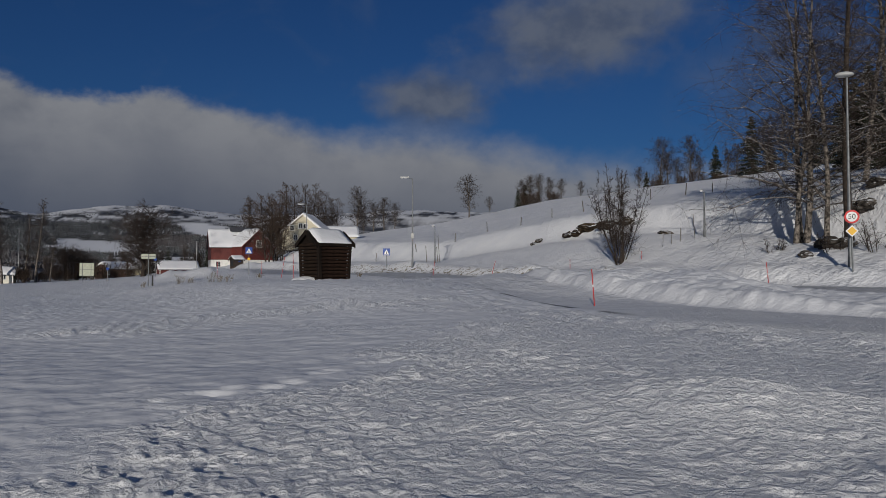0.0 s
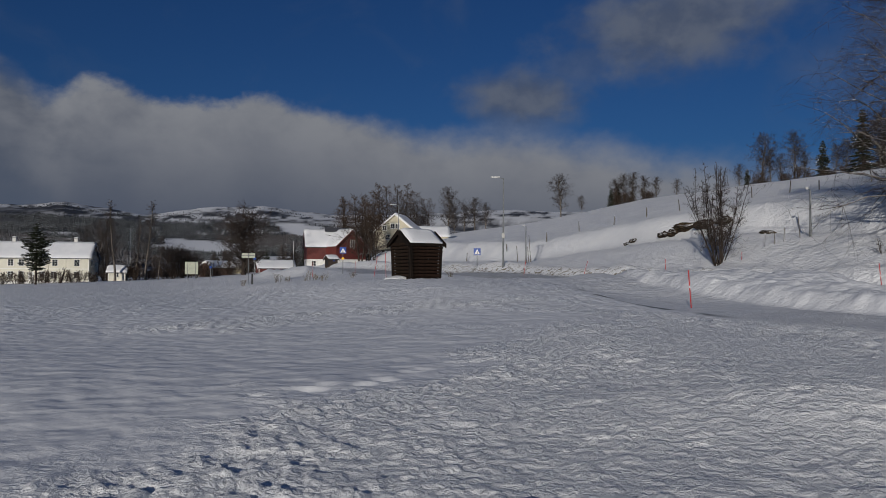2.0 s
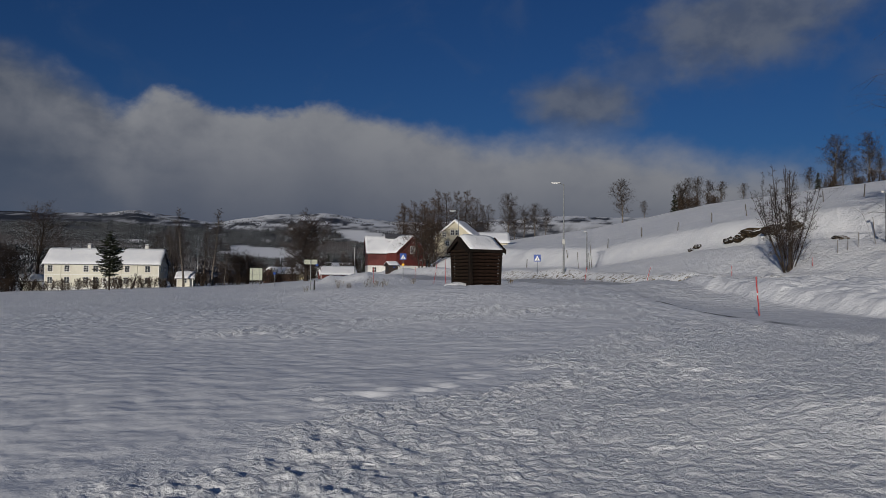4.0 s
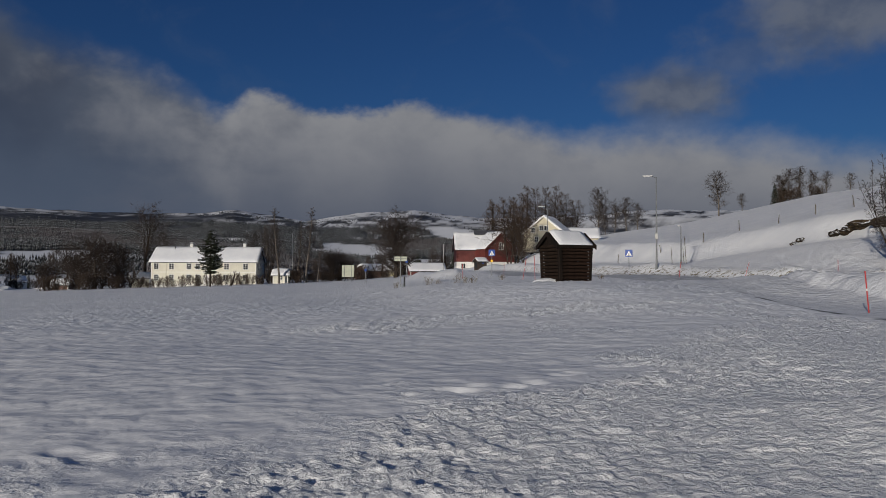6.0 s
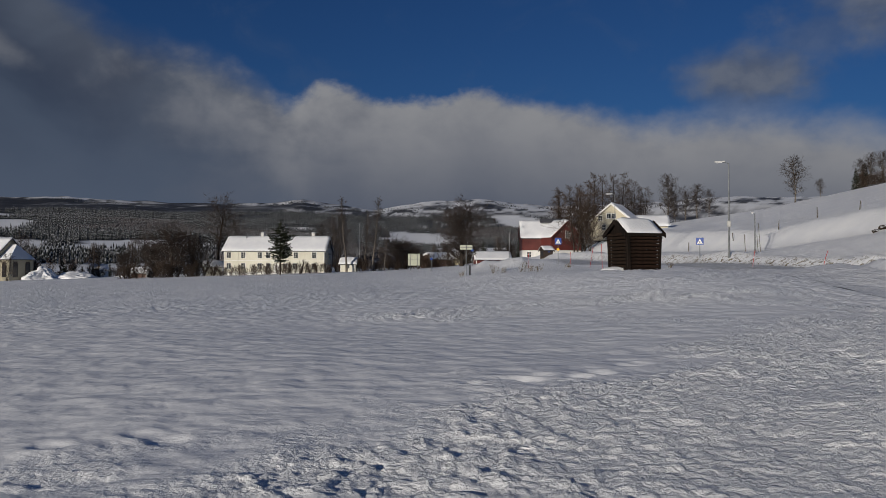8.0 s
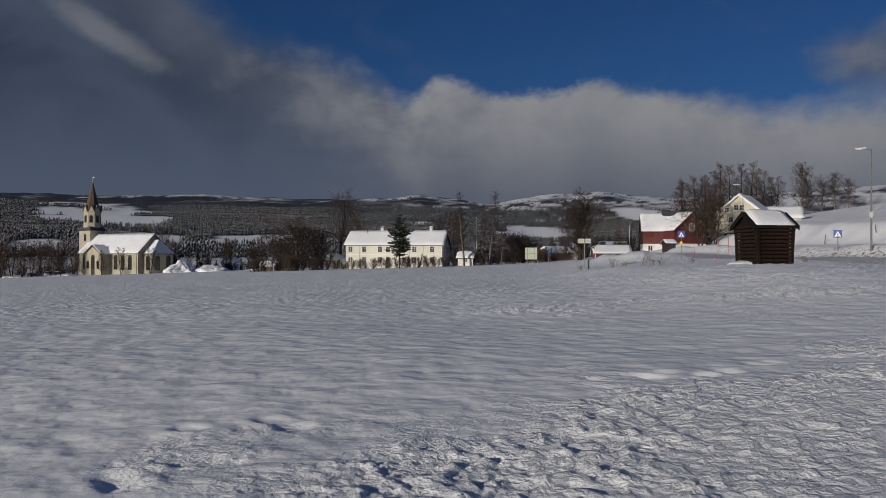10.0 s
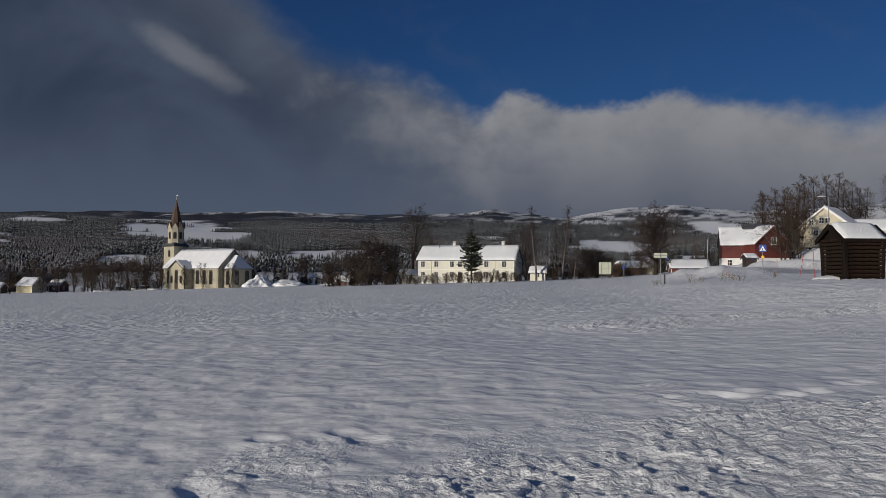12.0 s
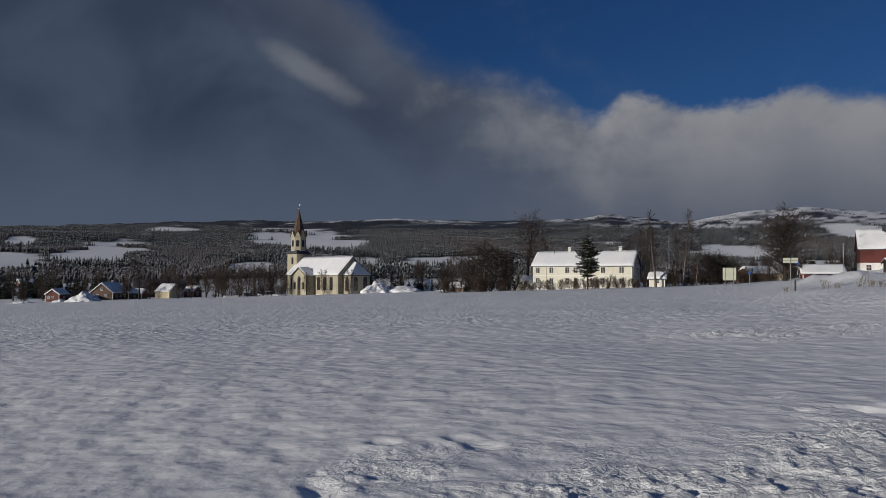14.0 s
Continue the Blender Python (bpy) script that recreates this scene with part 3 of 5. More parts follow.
def rod(bm, a, b, r0, r1=None, n=8):
    a, b = Vector(a), Vector(b)
    m = Matrix.Translation((a + b) / 2) @ (b - a).to_track_quat("Z", "Y").to_matrix().to_4x4()
    bmesh.ops.create_cone(bm, cap_ends=True, segments=n, radius1=r0, radius2=r0 if r1 is None else r1, depth=(b - a).length, matrix=m)
    return bm


def prism(bm, outline, x0, x1):
    """An outline of (y, z) pairs drawn out along x."""
    a, b = [bm.verts.new((x0, *p)) for p in outline], [bm.verts.new((x1, *p)) for p in outline]
    bm.faces.new(a), bm.faces.new(b[::-1])
    for i in range(len(a)):
        j = (i + 1) % len(a)
        bm.faces.new((a[i], b[i], b[j], a[j]))
    return bm


B = bmesh.new


# ---- trees ----
def tubes(name, segs, mat, sides):
    """Tapered tubes for rows of (start, end, radius, radius)."""
    s = np.array([(*a, *b, r, q) for a, b, r, q in segs])
    p0, p1, r0, r1 = s[:, :3], s[:, 3:6], s[:, 6], s[:, 7]
    d = p1 - p0
    d = d / np.maximum(np.linalg.norm(d, axis=1, keepdims=True), 1e-9)
    ref = np.where(np.abs(d[:, 2:3]) > 0.9, [[1.0, 0, 0]], [[0, 0, 1.0]])
    u = np.cross(d, ref)
    u = u / np.linalg.norm(u, axis=1, keepdims=True)
    v = np.cross(d, u)
    ang = np.arange(sides) * 2 * np.pi / sides
    ring = u[:, None] * np.cos(ang)[None, :, None] + v[:, None] * np.sin(ang)[None, :, None]
    lo, hi = p0[:, None] + ring * r0[:, None, None], p1[:, None] + ring * r1[:, None, None]
    co = np.concatenate([lo, hi], 1).reshape(-1, 3)
    base = np.arange(len(s))[:, None] * 2 * sides
    i = np.arange(sides)[None, :]
    j = (i + 1) % sides
    quads = np.stack([base + i, base + j, base + j + sides, base + i + sides], -1).reshape(-1, 4)
    me = bpy.data.meshes.new(name)
    me.vertices.add(len(co)), me.vertices.foreach_set("co", co.ravel())
    me.loops.add(quads.size), me.loops.foreach_set("vertex_index", quads.ravel().astype(np.int32))
    me.polygons.add(len(quads)), me.polygons.foreach_set("loop_start", np.arange(0, quads.size, 4, dtype=np.int32))
    me.update(calc_edges=True)
    me.polygons.foreach_set("use_smooth", np.ones(len(quads), bool))
    me.materials.append(mat)
    return me


def limb(rng, segs, p, d, length, r, steps, wander, lift):
    """One wandering limb; returns its points with direction and radius."""
    pts = []
    for i in range(steps):
        f = (i + 1) / steps
        d = (d + Vector((rng.gauss(0, wander), rng.gauss(0, wander), rng.gauss(0, wander) + lift))).normalized()
        q = p + d * (length / steps)
        r1 = r * (1 - 0.8 / steps * 1.0) if f < 1 else r * 0.55
        segs.append((tuple(p), tuple(q), r, r1))
        p, r = q, r1
        pts.append((q.copy(), d.copy(), r, f))
    return pts


def bare_tree(seed, height, trunk_r, stems=1, start=0.25, spread=0.42, droop=-0.05, branches=26, twigs=7, sprays=5, lean=0.05, twig_r=0.012, wide=0.9, round_top=False, rise=(0.45, 1.1), fine=1, fan=False):
    """A leafless tree of the given height: trunk segments and crown segments."""
    rng = random.Random(seed)
    wood, crown = [], []
    for s in range(stems):
        a = rng.uniform(0, 6.28)
        out = lean if stems == 1 else lean + 0.12
        if fan:
            a, out = s * 2.4, lean * (0.15 + 0.85 * (s * 0.618 % 1))
        d = Vector((math.cos(a) * out, math.sin(a) * out, 1)).normalized()
        own = []
        wood.append(own)
        p = Vector((math.cos(a) * 0.12 * (stems > 1) * stems ** 0.5, math.sin(a) * 0.12 * (stems > 1) * stems ** 0.5, -0.3))
        if fan:
            p = Vector((math.cos(a) * 0.2, math.sin(a) * 0.2, -0.3))
        h = height * rng.uniform(0.8, 1.0) if stems > 1 else height
        steps = 12
        tr = []
        r = trunk_r * (1.0 if stems == 1 else 0.6)
        r_now = r * 1.25
        for i in range(steps):
            f = (i + 1) / steps
            d = (d + Vector((rng.gauss(0, 0.05), rng.gauss(0, 0.05), 0.0 if fan else 0.06))).normalized()
            q = p + d * (h * 1.02 / steps)
            r_next = r * (1 - f) ** 0.8 + twig_r
            own.append((tuple(p), tuple(q), r_now, r_next))
            tr.append((p.copy(), q.copy(), d.copy(), r_now, f))
            p, r_now = q, r_next
        for b in range(branches):
            f = start + (1 - start) * ((b + rng.random()) / branches)
            p0, q0, d0, rr, _ = tr[min(int(f * steps), steps - 1)]
            base = p0.lerp(q0, f * steps % 1)
            a = b * 2.4 + rng.uniform(-0.6, 0.6)
            up = rng.uniform(*rise) + 0.6 * f
            shape = math.sin(math.pi * min(1, (1 - f) * 0.75 + 0.2)) if round_top else (1 - f) ** 0.75 + 0.12
            length = height * spread * wide * shape * rng.uniform(0.65, 1.1)
            bd = Vector((math.cos(a), math.sin(a), up)).normalized()
            pts = limb(rng, own if length > height * 0.2 else crown, base, bd, length, max(rr * 0.34, twig_r * 1.25), 5, 0.18, droop)
            for t in range(twigs):
                q, dd, r2, _ = pts[min(int(rng.uniform(0.5, 5)), 4)]
                side = Vector((rng.gauss(0, 1), rng.gauss(0, 1), rng.gauss(0.15, 0.6)))
                td = (dd * 0.8 + side.normalized() * 0.9).normalized()
                tl = length * rng.uniform(0.22, 0.5)
                tp = limb(rng, crown, q, td, tl, max(r2 * 0.5, twig_r), 1 + fine, 0.2, droop * 1.2)
                for k in range(sprays):
                    q2, d2, _, _ = tp[rng.randrange(1 + fine)]
                    sd = (d2 + Vector((rng.gauss(0, 0.7), rng.gauss(0, 0.7), rng.gauss(droop * 3, 0.5)))).normalized()
                    limb(rng, crown, q2, sd, tl * rng.uniform(0.35, 0.8), twig_r * 0.75, fine, 0.2, droop * 2)
    return wood, crown


def plant_tree(name, made, x, y, label, category="tree", group="", bark=None, twig=None, turn=0.0, scale=1.0, sides=5):
    wood, crown = made
    ob = thing(name, x, y, turn, label, category, group, sink=0.05)
    for own in wood:
        part("trunk" if len(wood) == 1 else "stem", tubes("trunk", own, bark or BARK, sides), None, ob)
    part("crown", tubes("crown", crown, twig or TWIGS, 3), None, ob)
    ob.matrix_basis = ob.matrix_basis @ Matrix.Diagonal((scale, scale, scale, 1))
    return ob


def conifer(seed, height, radius, pine=False):
    """Trunk tubes, and sprays of needles in drooping whorls."""
    rng = random.Random(seed)
    wood = [((0, 0, -0.3), (0, 0, height * 0.6), height * 0.018, height * 0.011), ((0, 0, height * 0.6), (0, 0, height), height * 0.011, 0.01)]
    verts, faces = [], []
    low = 0.24 if pine else 0.06
    whorls = int(height * (2.0 if pine else 2.6))
    for w in range(whorls):
        f = low + (1 - low) * (w + rng.random() * 0.6) / whorls
        reach = radius * ((1 - f) ** 0.8 + 0.05) * rng.uniform(0.65, 1.12)
        if pine:
            reach = radius * (0.55 + 0.45 * math.sin(math.pi * (1 - f) ** 0.8)) * min(1, (1 - f) * 3 + 0.15) * rng.uniform(0.55, 1.15)
        n = 7 if reach > 0.8 else 5
        a0 = rng.uniform(0, 6.28)
        for b in range(n):
            a = a0 + b * 6.283 / n + rng.uniform(-0.3, 0.3)
            r = reach * rng.uniform(0.7, 1.1)
            root = Vector((0, 0, f * height))
            dip = rng.uniform(-0.42, -0.1) if not pine else rng.uniform(-0.12, 0.3)
            tip = root + Vector((math.cos(a) * r, math.sin(a) * r, dip * r))
            wood.append((tuple(root), tuple(root.lerp(tip, 0.7)), 0.035, 0.012))
            side = Vector((-math.sin(a), math.cos(a), 0))
            k = max(3, int(r / 0.32))
            for i in range(k):
                t = (i + 0.8) / k
                c = root.lerp(tip, t)
                half = (0.16 + 0.24 * r * (1 - t) ** 0.6) * rng.uniform(0.7, 1.2)
                for sgn in (-1, 1):
                    e = c + side * sgn * half + Vector((math.cos(a), math.sin(a), 0)) * half * 0.7 + Vector((0, 0, -half * rng.uniform(0.2, 0.7)))
                    m = c.lerp(e, 0.5)
                    o = len(verts)
                    along = Vector((math.cos(a), math.sin(a), 0)) * 0.13
                    verts += [tuple(c - along), tuple(m + along * 1.1 + Vector((0, 0, 0.05))), tuple(e), tuple(m - along * 1.3 - Vector((0, 0, 0.14)))]
                    faces.append((o, o + 1, o + 2, o + 3))
                o = len(verts)
                verts += [tuple(c + Vector((0, 0, 0.07))), tuple(c + side * 0.1 - Vector((0, 0, 0.25))), tuple(c - side * 0.1 - Vector((0, 0, 0.25)))]
                faces.append((o, o + 1, o + 2))
    return wood, verts, faces


def plant_conifer(made, x, y, label, name="spruce_tree", group="", scale=1.0, turn=0.0, bark=None):
    wood, verts, faces = made
    ob = thing(name, x, y, turn, label, "tree", group, sink=0.05)
    part("trunk", tubes("trunk", wood, bark or BARK, 5), None, ob)
    part("crown", mesh_of("crown", verts, faces, NEEDLES), None, ob)
    ob.matrix_basis = ob.matrix_basis @ Matrix.Diagonal((scale, scale, scale, 1))
    return ob


def again(ob, az, d, scale=1.0, turn=0.0, label="", sink=0.1):
    """The same kind of tree at another place."""
    x, y = polar(az, d)
    c = copy_thing(ob, Matrix())
    c.matrix_basis = pose(x, y, ground_z(x, y) - sink, 0, 0, turn) @ Matrix.Diagonal((scale, scale, scale, 1))
    return tagged(c, label)


# ---- buildings ----
def window_meshes(w, h, cols=2, rows=3, bar=0.05, arched=False, mat=None, t=0.09):
    bm = B()
    for sx in (-1, 1):
        box(bm, (sx * (w / 2 + t / 2), 0, 0), (t, 0.09, h + 2 * t))
    box(bm, (0, 0, h / 2 + t / 2), (w, 0.09, t)), box(bm, (0, -0.02, -h / 2 - t / 2), (w + 0.1, 0.13, t))
    for i in range(1, cols):
        box(bm, (-w / 2 + w * i / cols, 0.005, 0), (bar, 0.05, h))
    for i in range(1, rows):
        box(bm, (0, 0.01, -h / 2 + h * i / rows), (w, 0.04, bar * 0.8))
    if arched:
        prism(bm, [(-0.04, h / 2 + t), (0.04, h / 2 + t), (0.02, h / 2 + t + w * 0.35)], -w / 2, w / 2)
    f = bpy.data.meshes.new("window")
    bmesh.ops.recalc_face_normals(bm, faces=bm.faces)
    bm.to_mesh(f), bm.free()
    f.materials.append(mat or TRIM)
    bm = B()
    box(bm, (0, 0.028, 0), (w, 0.012, h))
    g = bpy.data.meshes.new("pane")
    bm.to_mesh(g), bm.free()
    g.materials.append(GLASS)
    return f, g


def add_window(parent, meshes, x, y, z, turn):
    """A framed window standing 4 mm proud of the wall; turn 0 faces -y."""
    w = part("window", meshes[0], None, parent)
    w.matrix_basis = pose(x, y, z, 0, 0, turn)
    part("pane", meshes[1], None, w)
    return w


def roof_snow(bm, length, half, eave, ridge, thick, over, x0=0.0, seed=0, open_end=None):
    """A blanket of snow over both slopes of a roof, soft at its edges."""
    nx, ny = max(8, int(length / 0.5)), 14
    rng = random.Random(seed)
    rows = []
    for i in range(nx + 1):
        u = i / nx
        x = -length / 2 - over + (length + 2 * over) * u + x0
        row = []
        for j in range(ny + 1):
            v = -1 + 2 * j / ny
            y = v * (half + over)
            base = ridge - (ridge - eave) * abs(v) * (half + over) / half
            edge = min(1, (1 - abs(v)) * (half + over) / 0.25, min(u, 1 - u) * (length + 2 * over) / 0.25)
            t = thick * (0.45 + 0.55 * math.sqrt(max(edge, 0))) * (1 + 0.35 * (noise.noise((x * 0.9 + seed, y * 0.9, 0)) + 0.5 * noise.noise((x * 3, y * 3, seed))))
            row.append(bm.verts.new((x + rng.uniform(-.02, .02), y, base + 0.05 + t)))
        rows.append(row)
    for i in range(nx):
        for j in range(ny):
            bm.faces.new((rows[i][j], rows[i + 1][j], rows[i + 1][j + 1], rows[i][j + 1]))
    edge = [rows[0][j] for j in range(ny + 1)] + [rows[i][ny] for i in range(1, nx + 1)] + [rows[nx][j] for j in range(ny - 1, -1, -1)] + [rows[i][0] for i in range(nx - 1, 0, -1)]
    low = []
    for v in edge:
        b = ridge - (ridge - eave) * abs(v.co.y) / half + 0.045
        low.append(bm.verts.new((v.co.x, v.co.y, b)))
    for i in range(len(edge)):
        j = (i + 1) % len(edge)
        bm.faces.new((edge[i], edge[j], low[j], low[i]))
    return bm


def gabled(ob, length, width, eave, ridge, wall, trim=None, base=None, base_h=0.5, snow=0.3, over=0.35, x0=0.0, y0=0.0, z0=0.0, seed=0, name_wall="wall", boards=True, roof=None):
    """Walls with two gables, roof slabs, snow and corner boards round x0, y0; the ridge runs along x."""
    at = Matrix.Translation((x0, y0, z0))
    half = width / 2

    def put(name, bm, mat, label="", flat=True):
        bmesh.ops.transform(bm, matrix=at, verts=bm.verts)
        return part(name, bm, mat, ob, label, flat)

    b0 = base_h if base else -0.4
    put(name_wall, prism(B(), [(-half, b0), (half, b0), (half, eave), (0, ridge), (-half, eave)], -length / 2, length / 2), wall)
    if base:
        put("foundation", box(B(), (0, 0, (base_h - 0.6) / 2), (length - 0.06, width - 0.06, base_h + 0.6)), base)
    th, slope = 0.14, (ridge - eave) / half
    for sy in (-1, 1):
        o = over
        e = (sy * (half + o), eave - slope * o)
        put("roof_slab", prism(B(), [(0, ridge + 0.02), (0, ridge + th), (e[0], e[1] + th), (e[0], e[1] + 0.02)], -length / 2 - o, length / 2 + o), roof or SLATE)
        for sx in (-1, 1):
            xb = sx * (length / 2 + o)
            put("bargeboard", prism(B(), [(0, ridge - 0.14), (0, ridge + th + 0.03), (e[0], e[1] + th + 0.03), (e[0], e[1] - 0.14)], xb - 0.03, xb + 0.03), trim or TRIM)
    if snow:
        put("roof_snow", roof_snow(B(), length, half, eave + th, ridge + th, snow, over + 0.04, 0, seed), ROOF_SNOW, "wind-smoothed snow on the roof", False)
    if boards:
        for sx in (-1, 1):
            for sy in (-1, 1):
                put("corner_board", box(B(), (sx * (length / 2 - 0.05), sy * (half - 0.05), (b0 + eave) / 2), (0.16, 0.16, eave - b0 - 0.05)), trim or TRIM)


# ---- the small log hut ----
def make_hut():
    L, W, eave, ridge = 1.66, 1.80, 2.04, 2.62
    x, y = polar(-8.75, 42.0)
    hut = thing("log_hut", x, y, 8.75 + 31, "small tarred log hut with a snowy gabled roof", "hut", sink=0.08)
    rng = random.Random(3)
    n = 11
    lh = eave / n

    def log_mesh(length, seed, flare=0.0):
        """A hewn log along x with rounded, uneven edges."""
        r = random.Random(seed)
        bm = B()
        pts = [(-0.02, -0.46), (-0.085, -0.30), (-0.108, 0.05), (-0.085, 0.34), (-0.02, 0.46), (0.06, 0.46), (0.06, -0.46)]
        rings = []
        for i in range(6):
            u = -0.5 + i / 5
            k = 1 + r.uniform(-0.06, 0.06)
            rings.append([bm.verts.new((u * length, p * k + r.uniform(-.006, .006), q * lh * 1.0)) for p, q in pts])
        for a, b in zip(rings, rings[1:]):
            for i in range(len(pts)):
                j = (i + 1) % len(pts)
                bm.faces.new((a[i], a[j], b[j], b[i]))
        bm.faces.new(rings[0]), bm.faces.new(rings[-1][::-1])
        return bm

    logs = {}
    for side in range(4):
        wall = part("wall", box(B(), (0, (W / 2 - 0.02, 0, 0.02 - W / 2, 0)[side] * -1, eave / 2), (L - 0.1, 0.03, eave - 0.05)) if side % 2 == 0 else box(B(), ((0.02 - L / 2) if side == 1 else (L / 2 - 0.02), 0, eave / 2), (0.03, W - 0.1, eave - 0.05)), TAR_LOG, hut)
        for i in range(n):
            f = i / (n - 1)
            out = 0.14 * f                      # the walls lean outwards
            z = lh * (i + 0.5) + 0.05
            length, off, turn = ((L + 2 * out, W / 2 + out * 0.4, 0) if side == 0 else (W + out, L / 2 + out, -90) if side == 1 else (L + 2 * out, W / 2, 180) if side == 2 else (W + out, L / 2 + out, 90))
            key = (side % 2, i)
            if key not in logs:
                bm = log_mesh(length + 0.16, 10 * side + i)
                bmesh.ops.recalc_face_normals(bm, faces=bm.faces)
                me = bpy.data.meshes.new("log")
                bm.to_mesh(me), bm.free()
                me.materials.append(RED_LOG if side % 2 == 0 else TAR_LOG)
                logs[key] = me
            lg = part("log", logs[key], None, wall)
            lg.matrix_basis = pose(0, 0, 0, 0, 0, turn) @ pose(rng.uniform(-.01, .01), -off, z)
    # gable triangles of upright boards
    for sx in (-1, 1):
        gable = part("gable", prism(B(), [(-W / 2 - 0.05, eave + 0.02), (W / 2 + 0.05, eave + 0.02), (0, ridge + 0.02)], sx * (L / 2 + 0.12) - 0.03, sx * (L / 2 + 0.12) + 0.03), TAR_BOARD, hut)
        for k in range(12):
            yb = -W / 2 + 0.08 + k * (W - 0.16) / 11
            h = (ridge - eave) * (1 - abs(yb) / (W / 2 + 0.05))
            if h > 0.06:
                b = part("plank", box(B(), (sx * (L / 2 + 0.165), yb, eave + h / 2), (0.025, 0.145, h), 0.006), TAR_BOARD, gable)
    # corner posts, the wide one between the two faces that are seen
    for sx in (-1, 1):
        for sy in (-1, 1):
            wide = 0.2 if (sx, sy) == (-1, -1) else 0.13
            bm = B()
            box(bm, (0, 0, eave / 2), (wide, wide, eave - 0.02), 0.02)
            p = part("corner_post", bm, TAR_BOARD, hut)
            p.matrix_basis = Matrix.Translation((sx * (L / 2 + 0.07), sy * (W / 2 + 0.07), 0.0)) @ Matrix.Shear("XY", 4, (sx * 0.065, sy * 0.016))
    # roof: slabs, bargeboards, eave boards, snow
    half, o = W / 2, 0.2
    slope = (ridge - eave) / half
    for sy in (-1, 1):
        e = (sy * (half + o), eave - slope * o)
        part("roof_slab", prism(B(), [(0, ridge + 0.06), (0, ridge + 0.14), (e[0], e[1] + 0.14), (e[0], e[1] + 0.06)], -L / 2 - 0.34, L / 2 + 0.34), TAR_BOARD, hut)
        part("eave_board", box(B(), (0, e[0], e[1] + 0.06), (L + 0.72, 0.07, 0.15), 0.015), TAR_BOARD, hut)
        for sx in (-1, 1):
            xb = sx * (L / 2 + 0.36)
            part("bargeboard", prism(B(), [(0, ridge - 0.08), (0, ridge + 0.17), (e[0] * 1.03, e[1] + 0.15), (e[0] * 1.03, e[1] - 0.09)], xb - 0.025, xb + 0.025), TAR_BOARD, hut)
    bm = roof_snow(B(), L, half, eave + 0.10, ridge + 0.10, 0.13, 0.19, 0, 4)
    part("roof_snow", bm, ROOF_SNOW, hut, "grainy sunlit snow layer on the roof", False)
    # small iron ring and a hasp on the long side
    bm = B()
    rod(bm, (0.12, -W / 2 - 0.17, 1.2), (0.12, -W / 2 - 0.12, 1.2), 0.03)
    part("door_knob", bm, SIGN_BLACK, hut)
    # snow drifted against the gable
    bm = B()
    bmesh.ops.create_icosphere(bm, subdivisions=3, radius=1)
    for v in bm.verts:
        k = 1 + 0.12 * noise.noise(v.co * 2)
        v.co = Vector((v.co.x * 0.75 * k, v.co.y * 0.85 * k, max(v.co.z, -0.4) * 0.26 * k))
    drift = part("snow_drift", bm, ROOF_SNOW, None, "", False)
    cx, cy = (hut.matrix_basis @ Vector((-L / 2 - 0.22, 0.22, 0)))[:2]
    drift.matrix_basis = pose(cx, cy, ground_z(cx, cy) + 0.0, 0, 0, 40)
    tagged(drift, "low drift of snow against the hut gable", "snow drift")


make_hut()


# ---- street furniture ----
def street_lamp(az, d, height, arm, label, cabinet=False, turn=None, flat=False):
    x, y = polar(az, d)
    ob = thing("street_lamp", x, y, -az if turn is None else turn, label, "street lamp", "street lamps along the road", sink=0.2)
    pole = part("pole", rod(B(), (0, 0, 0), (0, 0, height), 0.085, 0.045, 10), STEEL, ob)
    bm = B()
    if flat:
        bmesh.ops.create_uvsphere(bm, u_segments=20, v_segments=10, radius=1)
        for v in bm.verts:
            v.co = Vector((v.co.x * 0.42 - 0.1, v.co.y * 0.3, v.co.z * (0.16 if v.co.z > 0 else 0.10) + height))
        part("lamp_head", bm, LAMP_SHELL, ob, "pale disc-shaped lamp head", False)
    else:
        rod(bm, (0, 0, height - 0.05), (-arm * 0.5, 0, height + 0.1), 0.03)
        part("arm", bm, STEEL, ob)
        head = part("lamp_head", box(B(), (-arm * 0.72, 0, height + 0.12), (arm * 0.85, 0.26, 0.13), 0.04), LAMP_SHELL, ob, "pale flat lamp head dusted with snow")
        part("glass", box(B(), (-arm * 0.78, 0, height + 0.045), (arm * 0.5, 0.18, 0.03), 0.008), SIGN_WHITE, head)
    if cabinet:
        part("junction_box", box(B(), (0, -0.14, 3.0), (0.28, 0.14, 0.5), 0.02), CLAMP, ob)
    part("collar", rod(B(), (0, 0, 0), (0, 0, 0.6), 0.11, 0.1, 10), STEEL, ob)
    return ob


street_lamp(-2.28, 69.5, 8.2, 1.0, "tall galvanised street lamp with a grey box", True)
street_lamp(27.95, 41.5, 9.3, 0.6, "tall steel street lamp with a round disc head", False, -27.95, True)
street_lamp(-10.1, 120, 9.6, 1.2, "street lamp with a long pale head above the farmhouse roof")
street_lamp(-0.6, 83, 4.1, 0.3, "short slender lamp post beside the cut slope")
street_lamp(18.85, 56, 3.3, 0.25, "thin grey pole on the snowy slope")
street_lamp(-21.0, 160, 8.6, 0.7, "distant street lamp before a bare round tree")


def sign_plate(bm, w, h, t=0.03, y=0.0, z=0.0):
    return box(bm, (0, y, z), (w, t, h), min(0.012, t / 3))


def pole_of(ob, h, r=0.035, x=0.0):
    return part("post", rod(B(), (x, 0, -0.3), (x, 0, h), r, r, 10), STEEL, ob)


